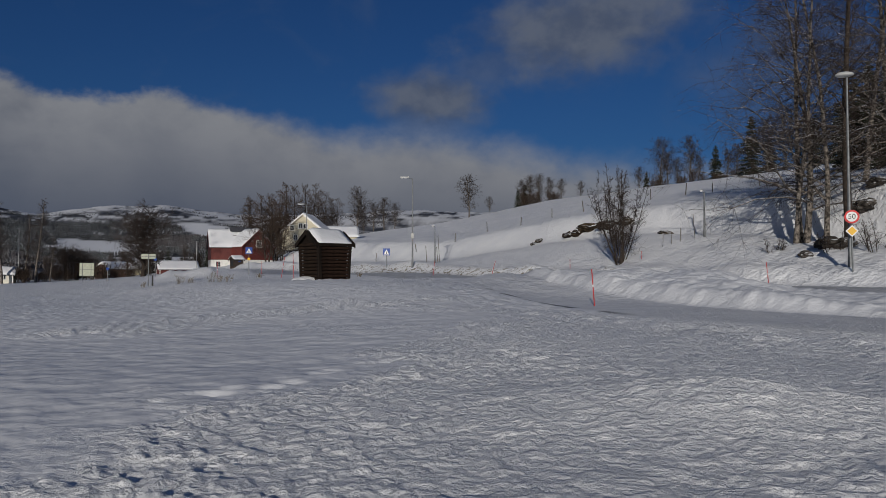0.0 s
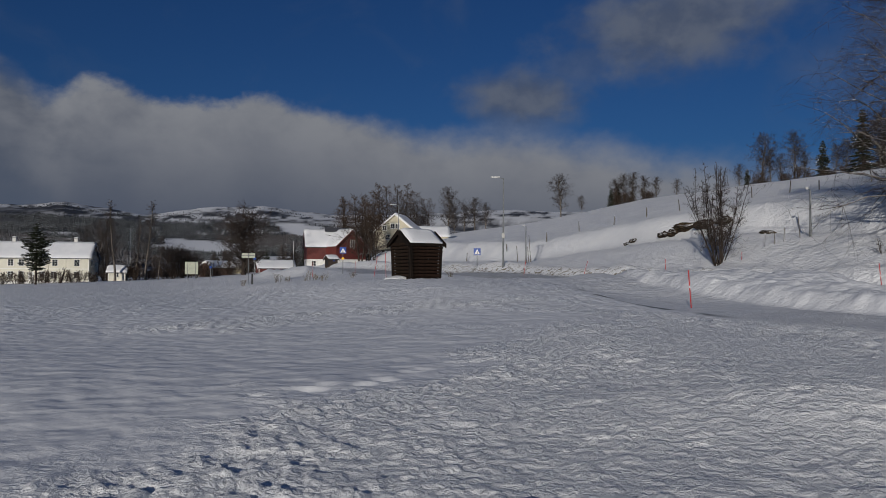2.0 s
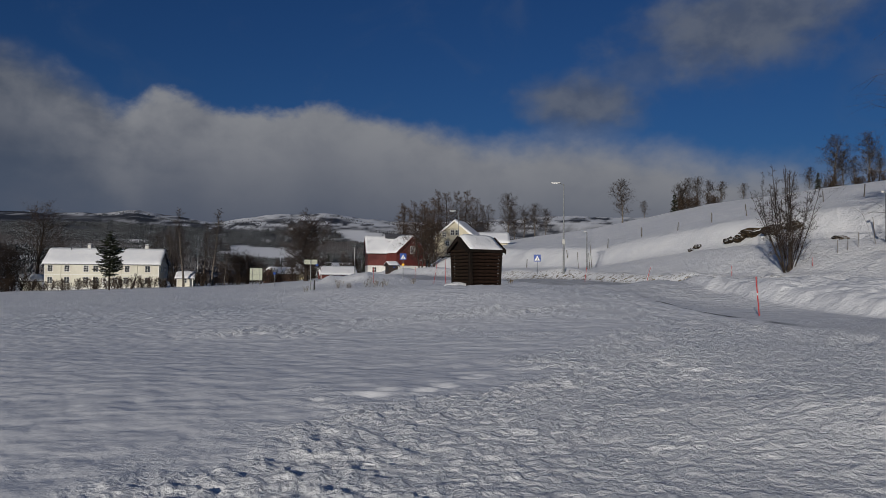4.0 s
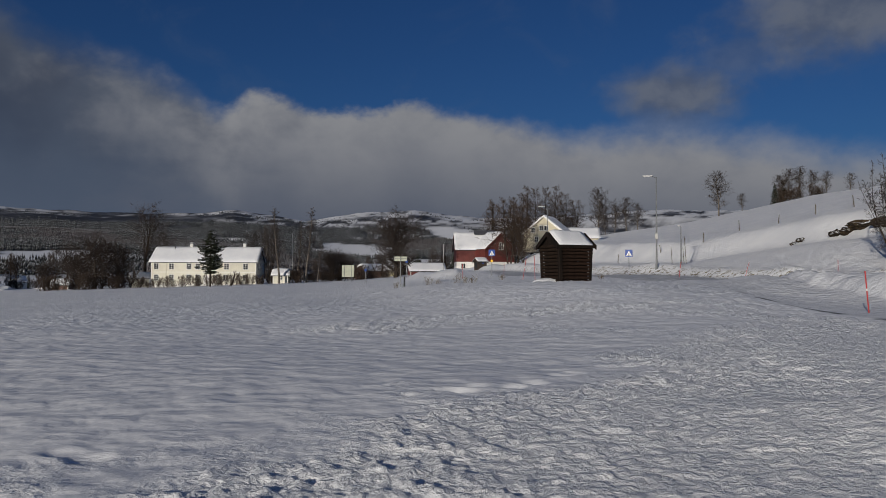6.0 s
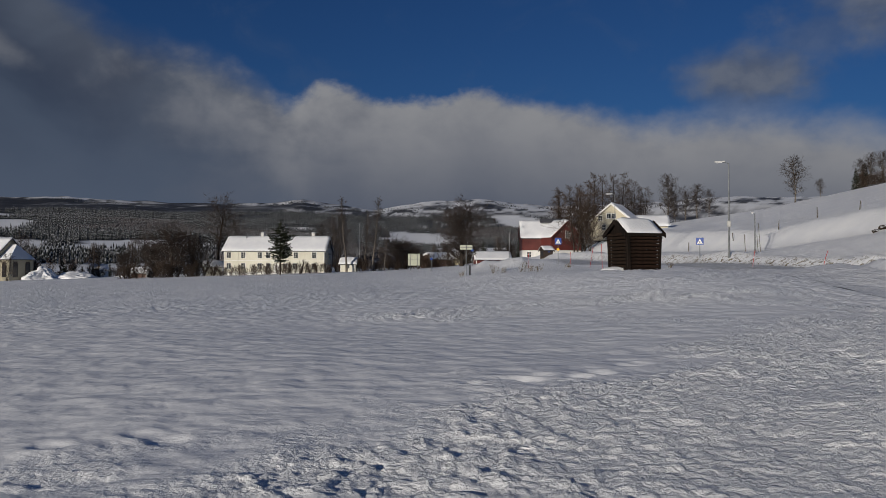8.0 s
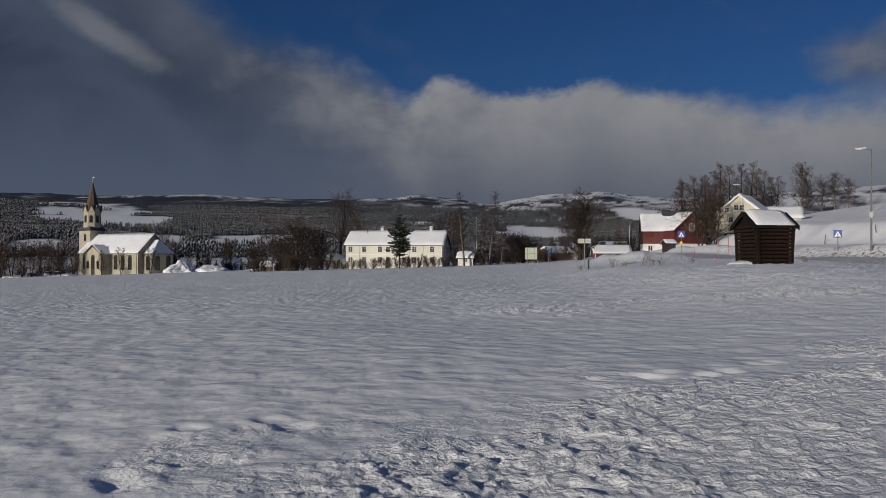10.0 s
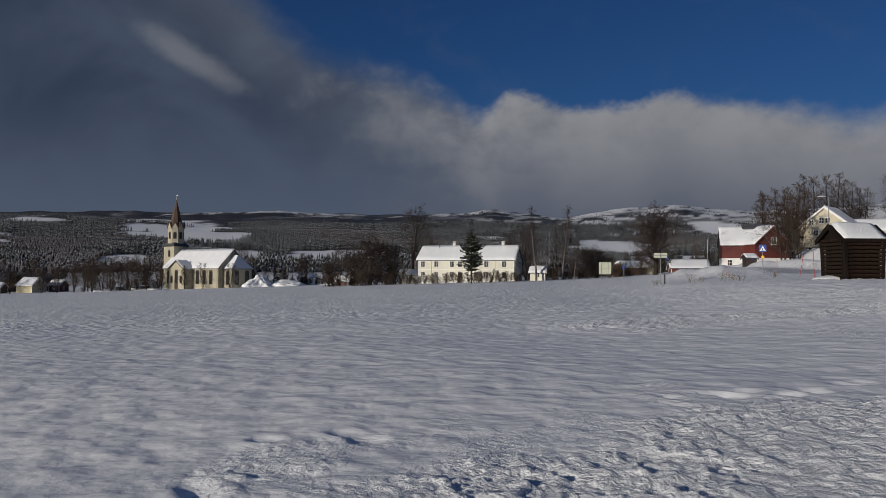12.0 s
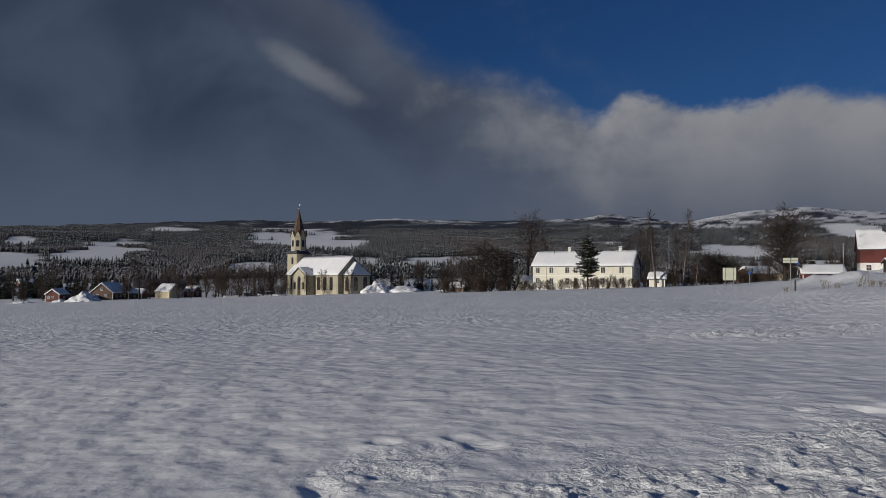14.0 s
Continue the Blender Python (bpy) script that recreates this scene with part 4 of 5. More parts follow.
def crossing_sign(az, d, height):
    x, y = polar(az, d)
    ob = thing("crossing_sign", x, y, -az, "blue square crossing sign with a white triangle", "road sign", "crossing signs")
    pole_of(ob, height)
    s = 0.66
    plate = part("plate", sign_plate(B(), s, s, 0.03, -0.06, height - s / 2), SIGN_BLUE, ob, "blue sign plate")
    bm = B()
    v = [bm.verts.new(p) for p in ((-s * 0.40, -0.079, height - s * 0.88), (s * 0.40, -0.079, height - s * 0.88), (0, -0.079, height - s * 0.14))]
    bmesh.ops.extrude_face_region(bm, geom=[bm.faces.new(v)])
    for q in bm.verts:
        if q not in v:
            q.co.y -= 0.004
    part("triangle", bm, SIGN_WHITE, plate)
    bm = B()
    box(bm, (0, -0.088, height - s * 0.62), (s * 0.10, 0.006, s * 0.34))
    box(bm, (0, -0.088, height - s * 0.83), (s * 0.5, 0.006, s * 0.035))
    part("symbol", bm, SIGN_BLACK, plate)
    return ob


crossing_sign(-4.22, 73, 1.75)
second = crossing_sign(-14.2, 78, 2.7)
bm = B()
box(bm, (0, -0.06, 1.55), (0.24, 0.02, 0.24), 0.005, Matrix.Rotation(radians(45), 4, "Y"))
part("diamond", bm, SIGN_YELLOW, second, "small yellow diamond plate")


def speed_sign():
    x, y = polar(28.1, 40.9)
    ob = thing("speed_limit_sign", x, y, -28.1, "round 50 speed limit sign above a yellow priority diamond", "road sign")
    g = ground_z(x, y)
    zc, zd = EYE + 40.9 * math.tan(radians(3.89)) - g, EYE + 40.9 * math.tan(radians(2.95)) - g
    pole_of(ob, zc + 0.3)

    def disc(r, y0, y1, n=40):
        return rod(B(), (0, y1, zc), (0, y0, zc), r, r, n)

    rim = part("red_ring", disc(0.32, -0.05, -0.02), SIGN_RED, ob, "red rim of the round sign")
    part("white_disc", disc(0.235, -0.058, -0.05), SIGN_WHITE, rim)
    cu = bpy.data.curves.new("figures", "FONT")
    cu.body, cu.size, cu.align_x, cu.align_y, cu.extrude = "50", 0.33, "CENTER", "CENTER", 0.003
    tmp = bpy.data.objects.new("figures", cu)
    scene.collection.objects.link(tmp)
    me = bpy.data.meshes.new_from_object(tmp.evaluated_get(bpy.context.evaluated_depsgraph_get()))
    bpy.data.objects.remove(tmp)
    me.materials.clear()
    me.materials.append(SIGN_BLACK)
    f = part("figures", me, None, rim, "black figures 50")
    f.matrix_basis = pose(0, -0.064, zc, 90, 0, 0)
    t45 = Matrix.Rotation(radians(45), 4, "Y")
    dia = part("diamond", box(B(), (0, -0.035, zd), (0.40, 0.03, 0.40), 0.008, t45), SIGN_WHITE, ob, "white-edged yellow diamond plate")
    part("yellow_field", box(B(), (0, -0.055, zd), (0.29, 0.012, 0.29), 0.003, t45), SIGN_YELLOW, dia)


speed_sign()


def back_sign(az, d, w, h, top, label, posts=1):
    x, y = polar(az, d)
    ob = thing("direction_sign", x, y, -az, label, "road sign", "")
    for i in range(posts):
        pole_of(ob, top, 0.04, (i - (posts - 1) / 2) * w * 0.6)
    p = part("plate", sign_plate(B(), w, h, 0.03, 0.06, top - h / 2), SIGN_BACK, ob)
    part("rail", box(B(), (0, 0.035, top - h * 0.5), (w * 0.96, 0.02, 0.05)), STEEL, p)
    return ob


back_sign(-21.0, 68, 1.1, 0.4, 2.65, "pale direction sign seen from behind on a steel post")
back_sign(-24.9, 150, 2.3, 2.3, 3.3, "large square grey board seen from behind on two posts", 2)
for az, d, h in ((-23.6, 120, 2.2), (-20.55, 110, 2.6)):
    x, y = polar(az, d)
    s = thing("small_sign", x, y, -az, "small blue road sign plate on a thin post", "road sign", "small signs")
    pole_of(s, h)
    part("plate", sign_plate(B(), 0.38, 0.32, 0.03, -0.05, h - 0.3), SIGN_BLUE, s)
x, y = polar(-20.72, 66.5)
stub = part("bollard", rod(B(), (0, 0, -0.2), (0, 0, 0.85), 0.07, 0.06, 10), SIGN_BLACK, None)
stub.matrix_basis = pose(x, y, ground_z(x, y), 2, 1, 0)
tagged(stub, "short dark marker post standing in the snow", "post")


def snow_pole(az, d, h, lean_x=0.0, lean_y=0.0, bend=0.0):
    x, y = polar(az, d)
    ob = thing("snow_pole", x, y, -az, "thin red snow marker pole with pale bands beside the road", "marker pole", "snow marker poles")
    ob.matrix_basis = ob.matrix_basis @ pose(0, 0, 0, lean_x, lean_y, 0)
    segs = []
    for i in range(6):
        a, b = i / 6, (i + 1) / 6
        segs.append(((bend * a * a, 0, -0.3 + (h + 0.3) * a), (bend * b * b, 0, -0.3 + (h + 0.3) * b), 0.021, 0.018))
    part("stick", tubes("stick", segs, RED_POLE, 7), None, ob)
    for f in (0.55,):
        part("band", rod(B(), (bend * f * f, 0, h * f - 0.035), (bend * f * f, 0, h * f + 0.035), 0.024, 0.024, 8), WHITE_TAPE, ob, "pale reflective band")


# the pole at azimuth 134 stands unseen behind the eye, added for its shadow
for az, d, h, lx, ly, bend in ((3.6, 52.5, 1.35, 0, 2, 0.25), (11.15, 26.3, 1.25, 2, -4, 0), (23.0, 38.5, 1.2, 0, -5, 0), (-0.75, 60, 1.2, 0, 3, 0.1), (-11.9, 58, 1.6, 0, 9, 0),
                              (-11.0, 56, 1.75, 0, -2, 0), (-16.4, 75, 1.5, 0, 1, 0), (-13.3, 80, 1.3, 0, 1, 0), (33, 33, 1.3, 0, 2, 0), (134, 2.6, 2.0, 0, 0, 0), (9.4, 57, 0.7, 0, 0, 0), (14.5, 54, 0.6, 0, 2, 0)):
    snow_pole(az, d, h, lx, ly, bend)


# ---- fence posts along the crest of the cut ----
def fence_post(az, d, h, lean):
    x, y = polar(az, d)
    rng = random.Random(int(az * 10))
    bm = B()
    bmesh.ops.create_cone(bm, cap_ends=True, segments=7, radius1=0.02 if d < 60 else 0.055 if h < 1.6 else 0.035, radius2=0.015 if d < 60 else 0.045 if h < 1.6 else 0.03, depth=h + 0.3, matrix=Matrix.Translation((0, 0, (h - 0.3) / 2)))
    for v in bm.verts:
        v.co += Vector((rng.uniform(-.01, .01), rng.uniform(-.01, .01), rng.uniform(-.03, .03)))
    p = part("fence_post", bm, WOOD_POST, None)
    p.matrix_basis = pose(x, y, ground_z(x, y), 0, lean, 0)
    tagged(p, "weathered wooden fence post leaning in deep snow", "fence post", "fence posts on the slope")


for i, (az, d) in enumerate(((-2.0, 97), (0.9, 92), (3.3, 90), (5.8, 88), (8.1, 87), (10.4, 86), (12.6, 84), (15.2, 82), (17.6, 81), (19.4, 80), (22.5, 78), (-5, 104))):
    fence_post(az, d, 0.95 + 0.25 * (i % 3) / 2, (-6, 3, -2, 5, 0)[i % 5])
for az, d, h in ((16.0, 55.5, 0.9), (16.6, 55.6, 0.8), (17.2, 55.8, 1.0), (-1.2, 84, 1.9), (-0.4, 83.5, 1.7), (-0.25, 84, 2.9), (18.2, 56, 1.7)):
    fence_post(az, d, h, -4 if h > 1.2 else 2)


# ---- rocks showing through the snow ----
def rock(az, d, w, h, dep, seed, mat, tilt=0):
    x, y = polar(az, d)
    bm = B()
    bmesh.ops.create_icosphere(bm, subdivisions=4, radius=1)
    for v in bm.verts:
        p = v.co.copy()
        k = 1 + 0.45 * noise.noise(p * 1.3 + Vector((seed, 0, 0))) + 0.28 * noise.noise(p * 3.1 + Vector((0, seed, 0))) + 0.12 * noise.noise(p * 7.5)
        v.co = Vector((p.x * w / 2 * k, p.y * dep / 2 * k, p.z * h / 2 * k))
    r = part("rock", bm, mat, None, "", True)
    r.matrix_basis = pose(x, y, ground_z(x, y) + h * 0.12, 0, tilt, -az)
    tagged(r, "rough brown rock outcrop showing through the snow", "rock", "rocks on the cut slope")


for i, (az, el_d, w, h, dep) in enumerate(((10.9, 70.5, 2.0, 0.8, 1.4), (12.2, 68.5, 1.9, 0.9, 1.4), (13.5, 67, 1.5, 0.7, 1.2), (9.3, 72, 1.0, 0.6, 1.2), (10.0, 71.2, 1.2, 0.7, 1.2), (7.2, 75, 0.9, 0.4, 0.9), (6.7, 75.5, 0.6, 0.3, 0.8),
                                          (16.2, 61, 1.0, 0.45, 0.9), (26.9, 46.6, 1.7, 0.7, 1.1), (27.6, 46.2, 1.1, 0.6, 1.0), (25.3, 45.4, 0.7, 0.4, 0.7), (29.0, 50, 1.6, 0.8, 1.2), (29.7, 50.5, 1.2, 0.6, 1.0), (26.1, 46.8, 0.5, 0.3, 0.5))):
    rock(az, el_d, w, h, dep, i * 3.7, GREY_ROCK if i > 7 else ROCK, (-6, 4, 0)[i % 3])


# ---- dry weeds poking out of the field ----
def weed(az, d, h, seed, n=9):
    rng = random.Random(seed)
    x, y = polar(az, d)
    segs = []
    for i in range(n):
        a, out = rng.uniform(0, 6.28), rng.uniform(0.1, 0.5)
        p, q = Vector((rng.uniform(-.2, .2), rng.uniform(-.2, .2), -0.1)), None
        q = p + Vector((math.cos(a) * out, math.sin(a) * out, 1)).normalized() * h * rng.uniform(0.6, 1.1)
        segs.append((tuple(p), tuple(q), 0.012, 0.006))
        for k in range(3):
            m = p.lerp(q, rng.uniform(0.4, 0.95))
            segs.append((tuple(m), tuple(m + Vector((rng.gauss(0, .12), rng.gauss(0, .12), rng.uniform(.05, .2)))), 0.008, 0.005))
    w = part("weed_clump", tubes("weed_clump", segs, STRAW, 4), None, None)
    w.matrix_basis = pose(x, y, ground_z(x, y))
    tagged(w, "dry brown weed stalks standing out of the snow", "weeds", "weed clumps")


for i, (az, d, h) in enumerate(((-18.9, 62, 0.8), (-18.2, 60, 0.6), (-16.8, 58, 0.9), (-16.2, 57, 0.7), (-15.6, 55, 0.6), (-13.5, 60, 0.5), (-6.2, 58, 0.5), (-21.3, 64, 0.6))):
    weed(az, d, h, i)


# ---- houses round the field ----
def up(el, d):
    return EYE + d * math.tan(radians(el))


WIN_HOUSE = window_meshes(1.05, 1.35, 2, 3)
WIN_SMALL = window_meshes(0.8, 1.0, 2, 2)
WIN_CHURCH = window_meshes(1.45, 4.0, 2, 4, 0.07, True, DARK_TRIM, 0.16)
WIN_TOWER = window_meshes(0.9, 2.0, 2, 2, 0.06, True, DARK_TRIM, 0.12)


def chimney(ob, x, y, z0, z1, w=0.75):
    c = part("chimney", box(B(), (x, y, (z0 + z1) / 2), (w, w, z1 - z0), 0.03), BRICK_CHIMNEY, ob, "whitewashed chimney stack")
    part("chimney_cap", box(B(), (x, y, z1 + 0.05), (w + 0.16, w + 0.16, 0.12), 0.02), SLATE, c)
    part("snow_cap", box(B(), (x, y, z1 + 0.17), (w + 0.1, w + 0.1, 0.14), 0.05), ROOF_SNOW, c)


def white_house():
    d, az = 195, -34.8
    x, y = polar(az, d)
    ob = thing("long_house", x, y, -az - 16, "long cream wooden house with snowy roof and two chimneys", "house")
    L, W, eave, ridge = 24.8, 8.6, 5.75, 8.9
    gabled(ob, L, W, eave, ridge, CREAM, TRIM, PLASTER, 0.45, 0.32, 0.45, seed=1)
    for xx in (-11.2, -7.6, -3.5, -1.4, 2.9, 5.4, 9.9):
        add_window(ob, WIN_HOUSE, xx, -W / 2 - 0.03, 4.55, 0)
    for xx in (-11.2, -7.6, -3.5, -1.4, 2.8, 5.2, 9.9):
        add_window(ob, WIN_HOUSE, xx, -W / 2 - 0.03, 1.9, 0)
    for yy, zz in ((-2.0, 1.9), (1.6, 1.9), (-2.0, 4.5), (1.6, 4.5), (0, 7.0)):
        add_window(ob, WIN_HOUSE, L / 2 + 0.03, yy, zz, 90)
    for xx in (-8.9, 4.1, 7.6):
        part("drainpipe", rod(B(), (xx, -W / 2 - 0.08, 0.2), (xx, -W / 2 - 0.08, eave - 0.1), 0.06), CREAM, ob)
    part("cornice", box(B(), (0, -W / 2 - 0.06, eave - 0.2), (L, 0.12, 0.28), 0.02), TRIM, ob)
    part("belt_board", box(B(), (0, -W / 2 - 0.03, 3.2), (L, 0.06, 0.16)), TRIM, ob)
    chimney(ob, -4.2, 0.2, ridge - 0.6, ridge + 1.25)
    chimney(ob, 8.6, 0.2, ridge - 0.6, ridge + 1.25)
    part("vent_pipe", rod(B(), (-8.0, -0.6, ridge - 0.6), (-8.0, -0.6, ridge + 0.55), 0.12), SLATE, ob)
    bm = B()
    box(bm, (0.6, -W / 2 - 0.04, 1.45), (1.2, 0.08, 2.1), 0.01)
    part("front_door", bm, TRIM, ob, "white panelled front door")


white_house()


def plain_house(name, label, az, d, turn, L, W, eave, ridge, wall, wins=(), gable_wins=(), snow=0.3, base=None, base_h=0.6, trim=None, group="", win=None, over=0.4, chim=None, sink=0.0):
    x, y = polar(az, d)
    ob = thing(name, x, y, -az + turn, label, "house", group, sink=sink)
    gabled(ob, L, W, eave, ridge, wall, trim or TRIM, base, base_h, snow, over, seed=int(abs(az) * 3))
    for xx, zz in wins:
        add_window(ob, win or WIN_SMALL, xx, -W / 2 - 0.03, zz, 0)
    for sx, yy, zz in gable_wins:
        add_window(ob, win or WIN_SMALL, sx * (L / 2 + 0.03), yy, zz, 90 * sx)
    if chim is not None:
        chimney(ob, chim, 0, ridge - 0.5, ridge + 0.9, 0.6)
    return ob


def red_barn():
    d, az = 165, -15.55
    x, y = polar(az, d)
    g = ground_z(x, y)
    ob = thing("red_barn", x, y, -az + 6, "red wooden barn with white base and sagging snowy roof", "barn", z=g)
    e, r, b = up(2.05, d) - g, up(3.2, d) - g, up(1.12, d) - g
    gabled(ob, 8.0, 7.5, e, r, BARN_RED, BARN_RED, PLASTER, b, 0.35, 0.35, seed=7)
    # cross gable with bare strip of roof
    at = pose(3.2, -1.6, 0, 0, 0, -62)
    wing = part("wing", prism(B(), [(-3.9, b), (3.9, b), (3.9, e + 0.1), (0, up(3.2, d) - g), (-3.9, e + 0.1)], -4.0, 4.0), BARN_RED, ob)
    wing.matrix_basis = at
    part("wing_base", box(B(), (0, 0, b / 2 - 0.3), (7.9, 7.7, b + 0.6)), PLASTER, wing)
    part("wing_snow", roof_snow(B(), 8.0, 3.9, e + 0.15, up(3.2, d) - g + 0.1, 0.3, 0.35, 0, 9), ROOF_SNOW, wing, "", False)
    hw = (up(3.2, d) - g) - e
    for sy in (-1, 1):
        part("bargeboard", prism(B(), [(0, e + hw - 0.1), (0, e + hw + 0.14), (sy * 4.3, e - 0.15), (sy * 4.3, e - 0.4)], 4.35, 4.42), BARN_RED, wing)
    add_window(wing, WIN_HOUSE, 4.03, 0.2, e + 0.6, 90)
    part("bare_roof_strip", box(B(), (2.2, -0.95, r + 0.36), (4.6, 1.3, 0.10), 0.0, Matrix.Rotation(math.atan2(r - e, 3.75), 4, "X")), SLATE, ob, "dark strip of roof where the snow has slid")
    for xx in (-2.6, 1.6):
        add_window(ob, WIN_SMALL, xx, -3.78 + 0.03, b * 0.55, 0)


red_barn()


def farmhouse():
    d, az = 170, -9.95
    x, y = polar(az, d)
    g = ground_z(x, y)
    ob = thing("farmhouse", x, y, -az, "pale yellow farmhouse with a steep snowy gable", "house", z=g)
    pk, ev, wt, wb = up(4.4, d) - g, up(3.15, d) - g, up(3.62, d) - g, up(2.95, d) - g
    wing = part("long_wing", prism(B(), [(-3.6, -0.4), (3.6, -0.4), (3.6, wb), (0, wt), (-3.6, wb)], 0.5, 10.6), YELLOW_HOUSE, ob)
    wing.matrix_basis = Matrix.Translation((0, 4.0, 0))
    part("wing_snow", roof_snow(B(), 10.2, 3.6, wb + 0.05, wt + 0.05, 0.35, 0.5, 5.5, 12), ROOF_SNOW, wing, "", False)
    front = part("front_gable", prism(B(), [(-4.5, -0.4), (4.5, -0.4), (4.5, ev + 0.1), (0, pk), (-4.5, ev + 0.1)], -4.5, 4.5), YELLOW_HOUSE, ob)
    front.matrix_basis = pose(0, 0, 0, 0, 0, 75)
    part("front_snow", roof_snow(B(), 9.0, 4.5, ev + 0.16, pk + 0.06, 0.3, 0.5, 0, 14), ROOF_SNOW, front, "", False)
    sl = (pk - ev - 0.1) / 4.5
    for sy in (-1, 1):
        part("bargeboard", prism(B(), [(0, pk - 0.15), (0, pk + 0.12), (sy * 5.0, pk + 0.12 - sl * 5.0), (sy * 5.0, pk - 0.18 - sl * 5.0)], -5.05, -4.98), TRIM, front)
    for yy, zz in ((-0.55, pk - 2.5), (0.55, pk - 2.5), (-2.0, pk - 4.9), (-0.9, pk - 4.9), (1.6, pk - 4.9), (2.4, pk - 2.9)):
        add_window(front, WIN_SMALL, -4.53, yy, zz, -90)


farmhouse()


def shelter():
    x, y = polar(-15.05, 120)
    ob = thing("roadside_shelter", x, y, 15 + 28, "small red-brown roadside shelter with a snowy gable roof", "shelter", sink=0.15)
    gabled(ob, 1.5, 1.35, 1.0, 1.42, DARK_TRIM, DARK_TRIM, None, 0.5, 0.12, 0.18, seed=2, boards=False)
    # No hole in the wall: a black panel gives the shaded inside of the doorway.
    part("doorway_shade", box(B(), (-0.76, 0, 0.5), (0.05, 0.75, 0.9)), SIGN_BLACK, ob, "black panel painted for the shade inside the doorway")
    part("notice", box(B(), (0.1, -0.69, 0.75), (0.3, 0.03, 0.17)), SIGN_BLUE, ob)


shelter()
plain_house("red_shed", "low red shed with a broad patchy snow roof", -19.1, 190, 8, 8.4, 6, 1.9, 3.6, BARN_RED, snow=0.16, sink=1.25)
plain_house("dark_house", "dark brown house with snow on its low roof", -23.2, 220, 35, 7, 6, 2.2, 3.7, BROWN_SIDING, snow=0.3)
plain_house("pale_house", "pale low house behind the road with snowy roof", -22.2, 250, 10, 8, 6, 2.2, 3.6, OCHRE, snow=0.3)
plain_house("garden_shed", "small white shed with a snowy roof beside the long house", -39.4, 205, 5, 4.2, 4, 2.3, 3.4, CREAM, ((0.4, 1.4),), snow=0.3)
plain_house("garage", "small white outbuilding with a snowy roof behind birches", -29.7, 189, -10, 3.6, 3.4, 2.0, 3.1, CREAM, ((0, 1.4),), snow=0.35)
plain_house("white_cottage", "small white cottage among bare trees", -46.9, 325, 20, 5.5, 5, 2.8, 4.6, PLASTER, ((-1, 1.5), (1, 1.5)), snow=0.3)
plain_house("red_cottage", "red cottage with a snowy roof at the field's far edge", -72.0, 335, 60, 7, 5.4, 2.9, 4.7, BARN_RED, ((0, 1.4),), ((-1, 0, 1.6), (-1, 1.5, 1.6)), 0.35)
plain_house("brown_house", "brown timber house with a broad snowy roof", -68.8, 345, 62, 13, 9.5, 3.0, 6.8, BROWN_SIDING, ((-3, 1.6), (0, 1.6), (3, 1.6)), ((1, 0, 1.6), (-1, -1.6, 1.8), (-1, 1.6, 1.8), (-1, 0, 4.3)), 0.16, chim=2)
plain_house("brown_annex", "dark brown annex with a low snowy roof", -67.0, 345, -30, 6, 5, 2.4, 4.0, BROWN_SIDING, ((0, 1.3),), (), 0.35)
plain_house("ochre_garage", "pale ochre garage with a snowy roof", -65.0, 340, -45, 7.5, 7.0, 2.9, 5.6, OCHRE, (), ((1, 0, 1.4),), 0.35)
plain_house("red_house", "red house with white windows behind bare trees", -63.4, 345, -40, 5, 5.5, 2.7, 4.6, BARN_RED, ((0, 1.4),), ((1, 0, 1.5),), 0.3)
plain_house("long_barn", "long dark barn with a low roof behind the houses", -65.5, 385, 4, 24, 9, 5.0, 8.2, BROWN_SIDING, snow=0.0)
plain_house("hill_farm", "tiny farmhouse on a far snowfield", -73.9, 620, 20, 10, 7, 3, 5.5, BROWN_SIDING, snow=0.4)
plain_house("garden_hut", "low dark hut with snow on its roof among shrubs", -44.2, 215, -20, 4, 3.5, 1.2, 2.3, BROWN_SIDING, snow=0.3)
plain_house("valley_farm", "small far farm on the valley snowfield", -20.6, 640, 10, 14, 8, 3.5, 6, BROWN_SIDING, snow=0.4)


